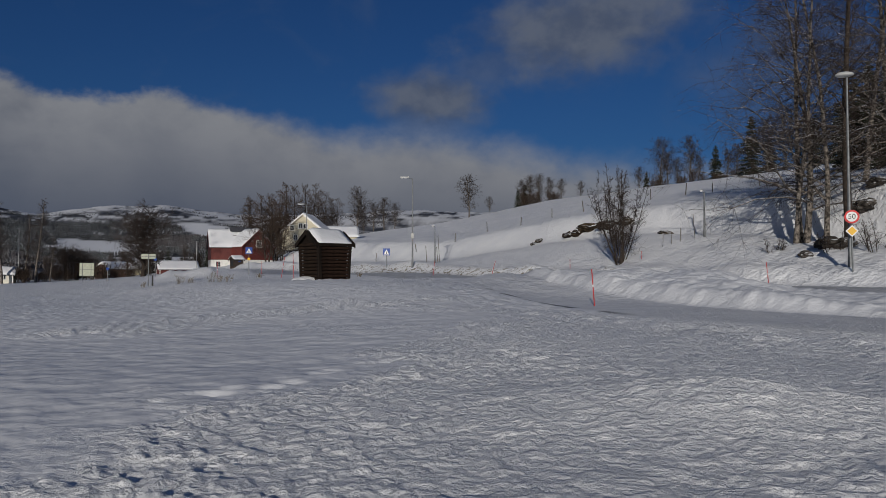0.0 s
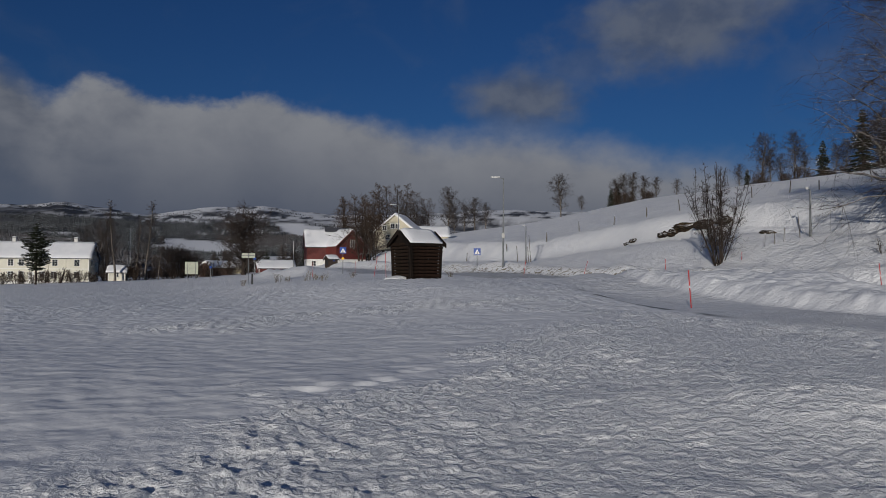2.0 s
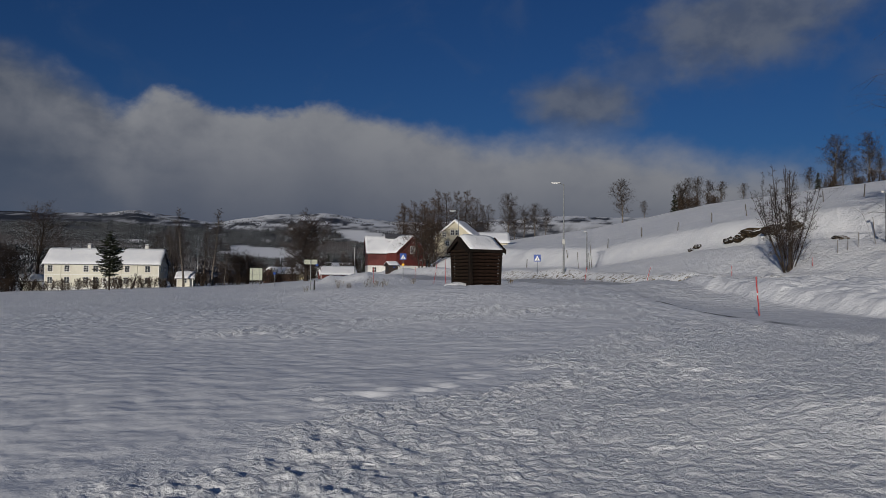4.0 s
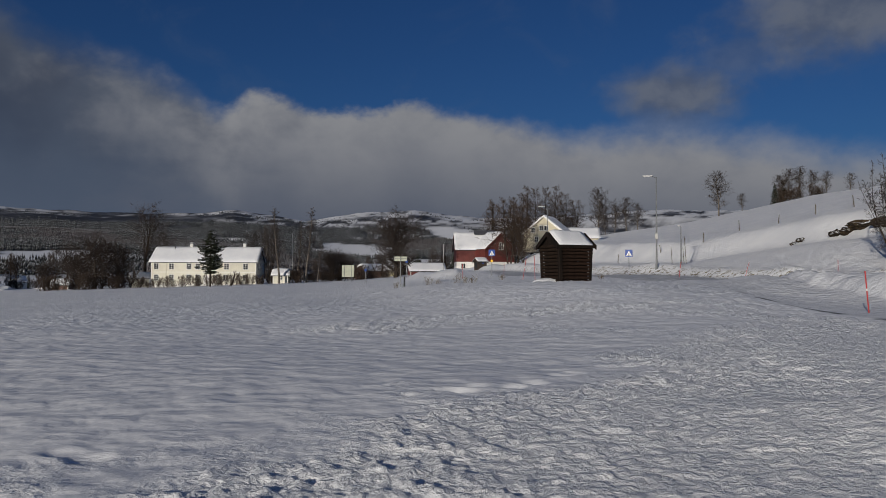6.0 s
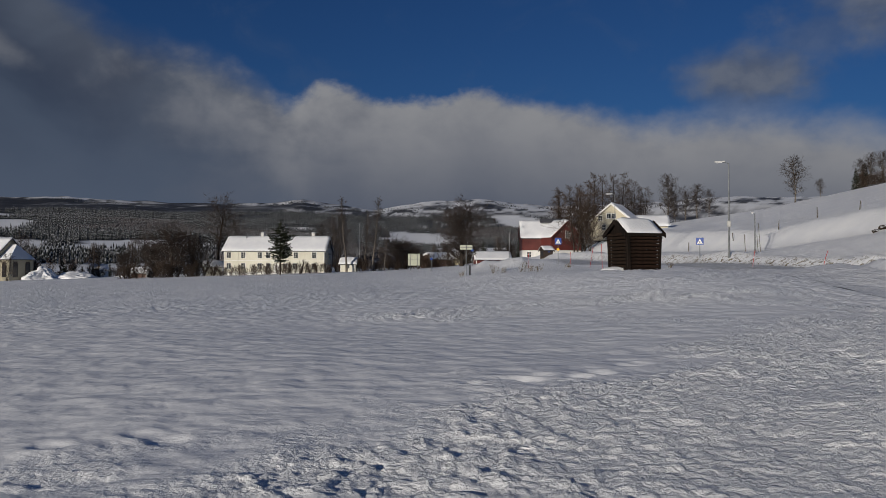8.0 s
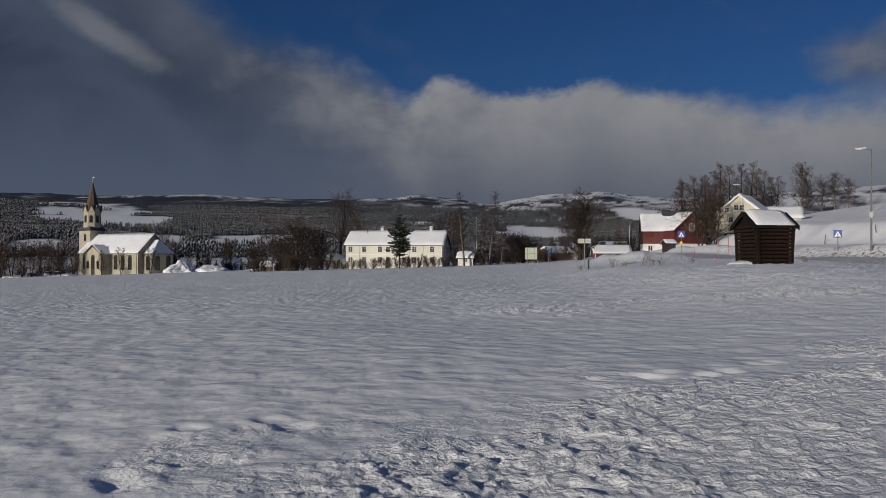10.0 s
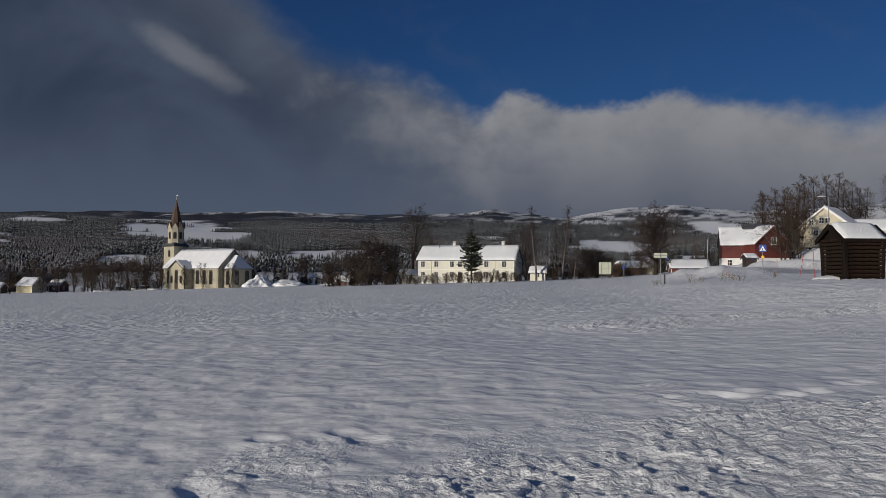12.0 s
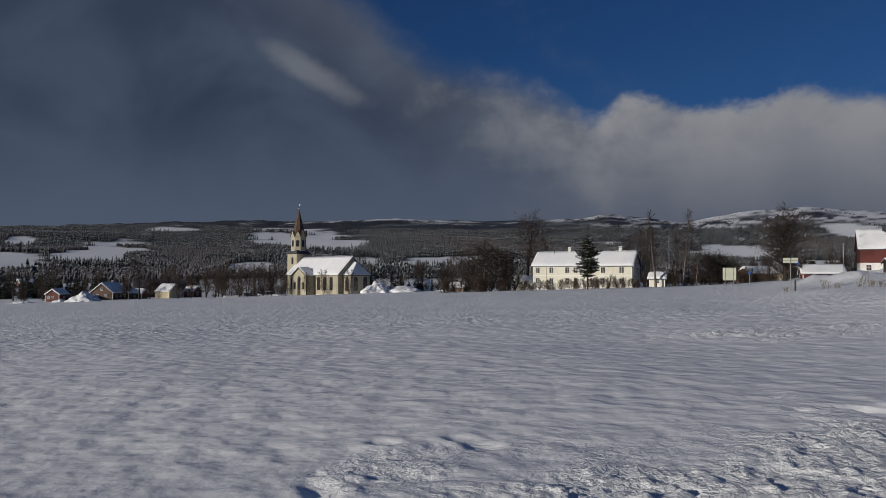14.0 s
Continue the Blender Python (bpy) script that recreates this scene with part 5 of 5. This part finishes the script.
def church():
    d, az = 300.0, -56.03
    x, y = polar(az, d)
    ob = thing("church", x, y, -az - 54, "cream wooden church with a brown spire, snowy roofs and tall windows", "church")
    wall, dark = CREAM_CHURCH, DARK_TRIM
    # tower
    tower = part("tower", box(B(), (0, 0, 7.6), (6, 6, 16.4)), wall, ob, "square cream tower base")
    part("cornice", box(B(), (0, 0, 15.8), (6.7, 6.7, 0.35), 0.05), dark, tower)
    bm = B()
    bmesh.ops.create_cone(bm, cap_ends=True, segments=4, radius1=4.9, radius2=3.4, depth=1.2, matrix=Matrix.Translation((0, 0, 16.5)) @ Matrix.Rotation(radians(45), 4, "Z"))
    part("skirt_roof", bm, SLATE, tower)
    for sx in (0, 1):
        add_window(tower, WIN_TOWER, (3.03 if sx else 0.3), (0 if sx else -3.03), 13.0, 90 if sx else 0)
    octo = Matrix.Rotation(radians(22.5), 4, "Z")
    bm = B()
    bmesh.ops.create_cone(bm, cap_ends=True, segments=8, radius1=2.95, radius2=2.85, depth=6.2, matrix=Matrix.Translation((0, 0, 19.6)) @ octo)
    belfry = part("belfry", bm, wall, ob, "octagonal cream belfry with arched louvres")
    for i in range(8):
        a = i * 45
        r = 2.72
        w = add_window(belfry, WIN_TOWER, r * math.sin(radians(a)), -r * math.cos(radians(a)), 19.6, a)
        bm = B()
        prism(bm, [(-0.14, 22.3), (0.1, 22.3), (0.1, 22.5), (-0.14, 22.5)], -1.15, 1.15)
        v = [bm.verts.new(p) for p in ((-1.15, -0.12, 22.4), (1.15, -0.12, 22.4), (0, -0.12, 24.6), (-1.15, 0.6, 22.4), (1.15, 0.6, 22.4), (0, 1.4, 24.6))]
        for f in ((0, 1, 2), (0, 2, 5, 3), (1, 4, 5, 2)):
            bm.faces.new([v[k] for k in f])
        g = part("gablet", bm, wall, belfry)
        for sx in (-1, 1):
            part("gablet_edge", rod(B(), (sx * 1.25, -0.14, 22.3), (0, -0.14, 24.75), 0.16, 0.16, 6), COPPER_SPIRE, g)
        g.matrix_basis = pose(2.78 * math.sin(radians(a)), -2.78 * math.cos(radians(a)), 0, 0, 0, a)
    bm = B()
    bmesh.ops.create_cone(bm, cap_ends=True, segments=8, radius1=2.75, radius2=0.08, depth=10.4, matrix=Matrix.Translation((0, 0, 27.7)) @ octo)
    spire = part("spire", bm, COPPER_SPIRE, ob, "tall brown shingled spire")
    bm = B()
    rod(bm, (0, 0, 32.5), (0, 0, 34.9), 0.07)
    part("finial", bm, STEEL, spire)
    bm = B()
    box(bm, (0.35, 0, 34.6), (1.0, 0.06, 0.5), 0.02)
    bmesh.ops.create_icosphere(bm, subdivisions=2, radius=0.25, matrix=Matrix.Translation((0, 0, 33.3)))
    part("weathervane", bm, LAMP_SHELL, spire, "pale metal weathervane")
    # nave, transept, chancel
    gabled(ob, 30, 12.8, 7.9, 14.0, wall, dark, PLASTER, 0.6, 0.3, 0.5, x0=17, seed=21)
    for xx in (5.0, 8.0, 21.0, 24.6, 28.2):
        add_window(ob, WIN_CHURCH, xx, -6.43, 4.3, 0)
    tr = part("transept", prism(B(), [(-4.2, -0.3), (4.2, -0.3), (4.2, 7.4), (0, 10.2), (-4.2, 7.4)], -2.0, 2.0), wall, ob, "gabled side entrance")
    tr.matrix_basis = pose(14.5, -8.2, 0, 0, 0, 90)
    part("transept_snow", roof_snow(B(), 4.0, 4.2, 7.45, 10.25, 0.28, 0.4, 0, 23), ROOF_SNOW, tr, "", False)
    for sy in (-1, 1):
        part("bargeboard", prism(B(), [(0, 10.05), (0, 10.4), (sy * 4.7, 7.25), (sy * 4.7, 6.9)], -2.48, -2.4), dark, tr)
    add_window(tr, WIN_CHURCH, -2.03, 0, 4.4, -90)
    part("door", box(B(), (-2.03, 0, 1.2), (0.08, 1.8, 2.6), 0.02), dark, tr)
    for yy in (-2.6, 2.6):
        add_window(tr, WIN_TOWER, -2.03, yy, 3.6, -90)
    ch = part("chancel", box(B(), (0, 0, 3.7), (5.0, 8.6, 8.0)), wall, ob, "lower square chancel")
    ch.matrix_basis = Matrix.Translation((34.0, 0, 0))
    bm = B()
    v = [bm.verts.new(p) for p in ((-2.5, -4.8, 7.5), (3.0, -4.8, 7.5), (3.0, 4.8, 7.5), (-2.5, 4.8, 7.5), (-2.5, 0, 12.2), (0.4, 0, 12.2))]
    for f in ((0, 1, 5, 4), (1, 2, 5), (2, 3, 4, 5), (3, 0, 4), (0, 3, 2, 1)):
        bm.faces.new([v[k] for k in f])
    part("chancel_roof", bm, ROOF_SNOW, ch, "snow-covered hipped roof")
    part("chancel_eave", box(B(), (0.25, 0, 7.42), (5.6, 9.7, 0.22), 0.03), dark, ch)
    add_window(ch, WIN_CHURCH, 0.4, -4.33, 4.2, 0)
    for yy in (-2.2, 2.2):
        add_window(ch, WIN_CHURCH, 2.53, yy, 4.2, 90)
    for xx, yy in ((19.2, -6.5), (32.05, -6.45), (31.4, -6.5), (10.0, -6.5)):
        part("pilaster", box(B(), (xx, yy, 3.9), (0.35, 0.2, 7.6)), wall, ob)


church()


def snow_pile(az, d, w, h, seed, dep=None):
    x, y = polar(az, d)
    bm = B()
    bmesh.ops.create_icosphere(bm, subdivisions=5, radius=1)
    for v in bm.verts:
        p = v.co.copy()
        k = 1 + 0.22 * noise.noise(p * 1.7 + Vector((seed, 0, 0))) + 0.14 * noise.noise(p * 4 + Vector((0, seed, 0))) + 0.06 * noise.noise(p * 10)
        hgt = max(p.z, -0.2)
        v.co = Vector((p.x * w / 2 * k * (1 - 0.35 * max(hgt, 0)), p.y * (dep or w * 0.8) / 2 * k, hgt * h * k * (1.0 - 0.2 * abs(p.x))))
    s = part("snow_mound", bm, ROOF_SNOW, None, "", False)
    s.matrix_basis = pose(x, y, ground_z(x, y) - 0.1, 0, 0, -az)
    tagged(s, "heap of ploughed snow at the field's edge", "snow pile", "snow piles")


for i, (az, d, w, h) in enumerate(((-50.3, 270, 11, 4.0), (-48.3, 272, 15, 2.4), (-70.4, 300, 11, 3.6), (-74, 310, 9, 1.0), (-71.8, 312, 6, 1.2), (-57.5, 290, 12, 0.8), (-60.5, 292, 10, 0.7), (-45, 290, 10, 0.8))):
    snow_pile(az, d, w, h, i * 5.1)


def parked_car(az, d, turn, paint, label):
    x, y = polar(az, d)
    ob = thing("parked_car", x, y, turn, label, "car", "parked cars by the church")
    body = prism(B(), [(-2.1, 0.3), (2.1, 0.3), (2.15, 0.75), (1.2, 0.92), (-1.95, 0.95), (-2.12, 0.7)], -0.85, 0.85)
    part("body", body, paint, ob)
    part("cabin", prism(B(), [(-1.9, 0.93), (1.1, 0.92), (0.4, 1.42), (-1.5, 1.45)], -0.75, 0.75), GLASS, ob)
    part("roof_snow", box(B(), (0, -0.5, 1.53), (1.4, 1.9, 0.16), 0.06), ROOF_SNOW, ob)
    for sx in (-0.8, 0.8):
        for yy in (-1.3, 1.35):
            part("wheel", rod(B(), (sx - 0.1, yy, 0.32), (sx + 0.1, yy, 0.32), 0.32, 0.32, 14), SIGN_BLACK, ob)


for az, d, turn, m, lb in ((-58.6, 297, 30, PLASTER, "white parked car with snow on its roof"), (-59.6, 298, 35, SLATE, "dark parked car with snow on its roof"), (-58.0, 300, 20, SLATE, "dark parked car with snow on its roof")):
    parked_car(az, d, turn, m, lb)

# flagpole and timber poles
for az, d, h in ((-28.95, 190, 12.0), (-67.6, 338, 7.5), (-17.8, 175, 6.5)):
    x, y = polar(az, d)
    p = part("mast", rod(B(), (0, 0, -0.3), (0, 0, h), 0.10, 0.06, 10), LAMP_SHELL, None)
    p.matrix_basis = pose(x, y, ground_z(x, y))
    tagged(p, "tall pale slender mast standing among bare trees", "mast")


# ---- trees ----
BL = "bare birch with a pale trunk and fine drooping twigs"
DL = "bare broad-crowned tree with snow along its limbs"


def at(az, d):
    return polar(az, d)


# the birch clump beside the road, and its neighbours
CLUMP = "birches beside the road"
for i, (az, d, h, lean, turn) in enumerate(((24.7, 49.2, 17.5, 0.16, 200), (25.05, 49.4, 19.0, 0.04, 20), (25.35, 49.0, 16.0, 0.2, 330), (26.6, 48.6, 18.5, 0.02, 100), (28.9, 56, 21, 0.04, 10), (30.3, 58, 20, 0.05, 150), (31.5, 53, 19, 0.06, 60))):
    x, y = at(az, d)
    low = i == 0
    made = bare_tree(100 + i, h, 0.15 + 0.02 * (i % 3), 1, 0.14 if low else 0.12, 0.42 if low else 0.36, -0.07, 46, 10, 6, lean, 0.0095, 0.95, False, (0.2, 0.7) if low else (0.15, 0.75), 2)
    plant_tree("birch_tree", made, x, y, BL, "tree", CLUMP, BIRCH_BARK, TWIGS, turn, 1.0, 7)
x, y = at(27.95, 46.5)
plant_tree("dark_tree", bare_tree(120, 19, 0.23, 1, 0.3, 0.25, -0.02, 30, 8, 6, 0.01, 0.011, 0.8), x, y, "dark straight bare trunk beside the street lamp", "tree", "", BARK, TWIGS, 0, 1.0, 7)

# the round bush below the cut
x, y = at(13.0, 55)
plant_tree("bare_bush", bare_tree(131, 7.2, 0.05, 18, 0.16, 0.18, 0.04, 20, 6, 5, 0.40, 0.008, 0.9, fan=True), x, y, "round bare many-stemmed bush on the snowy bank", "bush", "", BARK, TWIGS, 0, 1.0, 5)
for i, (az, d, s) in enumerate(((29.5, 44.5, 2.0), (26.9, 45.4, 1.4), (23.4, 47.5, 1.2))):
    x, y = at(az, d)
    plant_tree("bare_bush", bare_tree(135 + i, s, 0.03, 6, 0.1, 0.4, 0.02, 8, 5, 3, 0.3, 0.007), x, y, "small bare bush in the snow under the birches", "bush", "small bushes", BARK, TWIGS, 0, 1.0, 4)

# one of each kind for the middle distance, then copies
x, y = at(-39.1, 206)
tall = plant_tree("bare_tree", bare_tree(140, 17.8, 0.42, 1, 0.30, 0.34, 0.03, 38, 9, 6, 0.02, 0.026, 1.0, True), x, y, "tall bare ash-like tree beside the long house", "tree", "bare trees", BARK, TWIGS)
x, y = at(-21.35, 150)
oak = plant_tree("bare_tree", bare_tree(150, 8.9, 0.48, 1, 0.14, 0.66, 0.05, 58, 11, 7, 0.02, 0.030, 1.0, True, (0.1, 0.9)), x, y, DL, "tree", "bare trees", BARK, TWIGS)
x, y = at(-29.9, 185)
birch = plant_tree("birch_tree", bare_tree(160, 18.0, 0.26, 1, 0.22, 0.22, -0.03, 44, 8, 5, 0.02, 0.025, 0.9), x, y, BL, "tree", "garden birches", BIRCH_BARK, TWIGS)
x, y = at(-12.2, 180)
grove = plant_tree("bare_tree", bare_tree(170, 15.5, 0.30, 2, 0.14, 0.40, 0.02, 32, 9, 6, 0.05, 0.022), x, y, "bare reddish-brown farmyard tree", "tree", "farmyard trees", BARK, BROWN_TWIGS)
x, y = at(-6.4, 207)
round_birch = plant_tree("birch_tree", bare_tree(180, 11.5, 0.22, 1, 0.2, 0.34, -0.02, 42, 9, 6, 0.02, 0.026, 1.0, True), x, y, "rounded bare birch white with frost on the skyline", "tree", "skyline trees", BIRCH_BARK, TWIGS)
x, y = at(-41.0, 188)
shrub = plant_tree("bare_shrub", bare_tree(190, 3.0, 0.05, 7, 0.05, 0.5, 0.03, 8, 6, 5, 0.4, 0.02), x, y, "dense brown leafless shrub at the field's edge", "shrub", "shrubs at the field's edge", BARK, BROWN_TWIGS)
x, y = at(-33.35, 170)
plant_tree("apple_tree", bare_tree(200, 3.5, 0.28, 1, 0.35, 0.55, 0.0, 9, 3, 2, 0.35, 0.03), x, y, "gnarled leaning dark apple tree before the long house", "tree", "", BARK, TWIGS)

rng = random.Random(11)
for az, d, s in ((-27.95, 185, 1.0), (-28.6, 190, 0.85), (-30.6, 192, 0.8), (-27.1, 184, 0.55), (-31.0, 200, 0.7)):
    again(birch, az, d, s, rng.uniform(0, 360))
for az, d, s in ((-42.2, 192, 0.66), (-43.2, 200, 0.5), (-40.8, 205, 0.6), (-37.5, 225, 0.75), (-30.4, 215, 0.75), (-32.0, 220, 0.7), (-26.2, 190, 0.42), (-25.6, 195, 0.4)):
    again(oak if s < 0.7 else tall, az, d, s * (1.0 if s >= 0.7 else 1.5), rng.uniform(0, 360))
for az, d, s in ((-14.0, 172, 1.0), (-11.2, 190, 1.08), (-9.8, 200, 1.0), (-8.9, 205, 0.85), (-8.0, 210, 0.75), (-12.9, 150, 0.9), (-12.4, 152, 0.8), (-11.9, 152, 0.6)):
    again(grove, az, d, s, rng.uniform(0, 360))
for az, d, s in ((-5.2, 215, 0.55), (-4.4, 215, 0.62), (-3.6, 214, 0.5), (1.95, 205, 0.74), (3.5, 207, 0.3), (5.9, 212, 0.5), (6.5, 214, 0.56), (7.2, 213, 0.55), (7.9, 215, 0.45), (8.8, 213, 0.4), (10.2, 213, 0.32),
                 (14.4, 214, 0.42), (15.9, 210, 0.86), (16.4, 214, 0.6), (17.1, 214, 0.5), (17.9, 211, 0.84), (18.5, 214, 0.5), (20.4, 212, 0.55), (21.0, 214, 0.6), (23.0, 208, 0.9), (24.2, 210, 1.0), (25.4, 206, 0.9), (26.6, 210, 1.0), (28.0, 205, 0.95), (29.4, 208, 1.05), (30.8, 204, 1.0), (-5.9, 222, 0.5)):
    again(round_birch, az, min(d - 7, 204), s * 1.12, rng.uniform(0, 360))
# undergrowth along the hill's skyline
for i in range(26):
    az = (5.6 + 3.6 * i / 8 if i < 8 else 15.2 + 11 * (i - 8) / 18) + rng.uniform(-0.3, 0.3)
    again(shrub, az, 201 + rng.uniform(0, 3), rng.uniform(0.7, 1.35), rng.uniform(0, 360))
# shrubs and small trees along the field's far edge
for i in range(70):
    az = -62 + 41 * (i + rng.random() * 0.8) / 70
    d = (177 if -39 < az < -31 else 187 if az > -45.5 else 300) + rng.uniform(0, 8)
    again(shrub, az, d, rng.uniform(0.65, 1.1) if -39 < az < -31 else rng.uniform(0.8, 1.6), rng.uniform(0, 360))
for i in range(40):
    az = -75 + 34 * (i + rng.random()) / 40
    d = 318 + rng.uniform(0, 70) if az < -47 else 240 + rng.uniform(0, 90)
    again((tall, oak, grove)[i % 3], az, d, rng.uniform(0.45, 0.85), rng.uniform(0, 360))
for az, d, s in ((-56.9, 268, 0.5), (-55.4, 262, 0.5), (-54.2, 258, 0.55), (-52.3, 252, 0.52), (-57.9, 284, 0.7), (-58.5, 288, 0.8), (-59.0, 280, 0.75), (-59.7, 292, 0.8), (-60.2, 285, 0.75), (-60.8, 290, 0.85), (-61.4, 288, 0.75), (-61.9, 294, 0.7), (-50.9, 300, 0.7), (-62.5, 296, 0.7), (-51.2, 300, 0.6), (-63.5, 300, 0.6), (-64.4, 305, 0.6), (-66.2, 320, 0.7), (-67.8, 322, 0.6)):
    again(grove, az, d, s, rng.uniform(0, 360))
for i in range(16):
    az = -28 + 12 * (i + rng.random()) / 16
    again((grove, oak, shrub)[i % 3], az, 210 + rng.uniform(0, 80), rng.uniform(0.4, 0.62) * (1.8 if i % 3 == 2 else 1), rng.uniform(0, 360))

# conifers
x, y = at(-34.7, 160)
plant_conifer(conifer(300, 11.5, 3.0, True), x, y, "dark green pine with snow on its boughs before the long house", "pine_tree", bark=BARK)
x, y = at(19.65, 206)
spruce = plant_conifer(conifer(310, 9.6, 2.9), x, y, "dark snow-dusted spruce on the skyline", "spruce_tree", "spruces")
for az, d, s in ((22.0, 202, 1.55), (23.2, 206, 1.1), (5.6, 203, 0.55), (6.1, 205, 0.66), (14.9, 204, 0.5), (26.0, 200, 1.3), (28.3, 80, 0.95), (29.2, 84, 1.1), (30.4, 72, 0.9), (31.4, 78, 1.2), (27.4, 200, 1.5), (29.8, 198, 1.4)):
    again(spruce, az, d, s, rng.uniform(0, 360))
for i in range(60):
    az = -77 + 9.5 * rng.random()
    again(spruce, az, 395 + 60 * rng.random(), rng.uniform(0.7, 1.25), rng.uniform(0, 360))
for i in range(34):
    az = -51 + 8 * rng.random() if i < 18 else -26 + 12 * rng.random()
    again(spruce, az, 345 + 60 * rng.random() if i < 18 else 260 + 80 * rng.random(), rng.uniform(0.55, 0.95), rng.uniform(0, 360))


# ---- woods on the mountainside ----
def far_woods(name, label, count, d0, d1, seed, mat, tall_m, slim, layers, broad=False):
    g = np.random.default_rng(seed)
    n = count * 4
    az = g.uniform(-79, -3, n)
    d = np.sqrt(g.uniform(d0 ** 2, d1 ** 2, n)) if d1 > 1500 else g.uniform(d0, d1, n)
    x, y = d * np.sin(np.radians(az)), d * np.cos(np.radians(az))
    z = land(x, y)
    el = np.degrees(np.arctan2(z - EYE, d))
    kind = fbm(x / 260.0, y / 260.0, 77, 3)
    kind = kind + 0.28 * np.exp(-((az + 64.0) / 4.5) ** 2 - ((el - 1.6) / 0.65) ** 2)
    keep = (glade(az, el, x, y) < 0.35) & ((kind > 0.56) if broad else (kind < (0.60 if d1 < 3000 else 0.44)))
    keep &= (az < -31 + 10 * (kind - 0.5)) | (d > 1400)
    x, y, z, d = (v[keep][:count] for v in (x, y, z, d))
    h = g.uniform(0.55, 1.15, len(x)) * tall_m
    sides = 5
    verts, faces, off = [], [], 0
    ang = np.arange(sides) * 2 * np.pi / sides
    turn = g.uniform(0, 6.28, len(x))
    for l in range(layers):
        f0, f1 = l / layers * 0.85, min(1.0, l / layers * 0.85 + (0.55 if layers > 1 else 1.0))
        r = h * slim * (1 - 0.75 * l / layers)
        rr = r[:, None] * g.uniform(0.7, 1.25, (len(x), sides))
        a = ang[None] + turn[:, None] + l
        ring = np.stack([x[:, None] + rr * np.cos(a), y[:, None] + rr * np.sin(a), z[:, None] + h[:, None] * f0 + h[:, None] * g.uniform(-.04, .04, (len(x), sides))], -1)
        if broad:
            mid = np.stack([x[:, None] + rr * 0.8 * np.cos(a + .5), y[:, None] + rr * 0.8 * np.sin(a + .5), z[:, None] + h[:, None] * (0.72 + g.uniform(-.1, .1, (len(x), sides)))], -1)
        top = np.stack([x, y, z + h * f1], -1)[:, None]
        block = np.concatenate([ring, mid, top], 1) if broad else np.concatenate([ring, top], 1)
        k = block.shape[1]
        base = off + np.arange(len(x))[:, None] * k
        i = np.arange(sides)[None]
        j = (i + 1) % sides
        if broad:
            faces.append(np.stack([base + i, base + j, base + i + sides], -1).reshape(-1, 3))
            faces.append(np.stack([base + j, base + j + sides, base + i + sides], -1).reshape(-1, 3))
            faces.append(np.stack([base + i + sides, base + j + sides, np.broadcast_to(base + k - 1, (len(x), sides))], -1).reshape(-1, 3))
        else:
            faces.append(np.stack([base + i, base + j, np.broadcast_to(base + k - 1, (len(x), sides))], -1).reshape(-1, 3))
        verts.append(block.reshape(-1, 3))
        off += block.shape[0] * k
    co, tri = np.concatenate(verts), np.concatenate(faces)
    me = bpy.data.meshes.new(name)
    me.vertices.add(len(co)), me.vertices.foreach_set("co", co.ravel())
    me.loops.add(tri.size), me.loops.foreach_set("vertex_index", tri.ravel().astype(np.int32))
    me.polygons.add(len(tri)), me.polygons.foreach_set("loop_start", np.arange(0, tri.size, 3, dtype=np.int32))
    me.update(calc_edges=True)
    me.materials.append(mat)
    return tagged(new(name, me), label, "woods", kind="stuff")


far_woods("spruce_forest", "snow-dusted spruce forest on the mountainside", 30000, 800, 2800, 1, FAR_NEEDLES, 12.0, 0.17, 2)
far_woods("birch_forest", "grey leafless birch woods on the mountainside", 26000, 700, 2500, 2, FAR_TWIGS, 6.5, 0.26, 1, True)
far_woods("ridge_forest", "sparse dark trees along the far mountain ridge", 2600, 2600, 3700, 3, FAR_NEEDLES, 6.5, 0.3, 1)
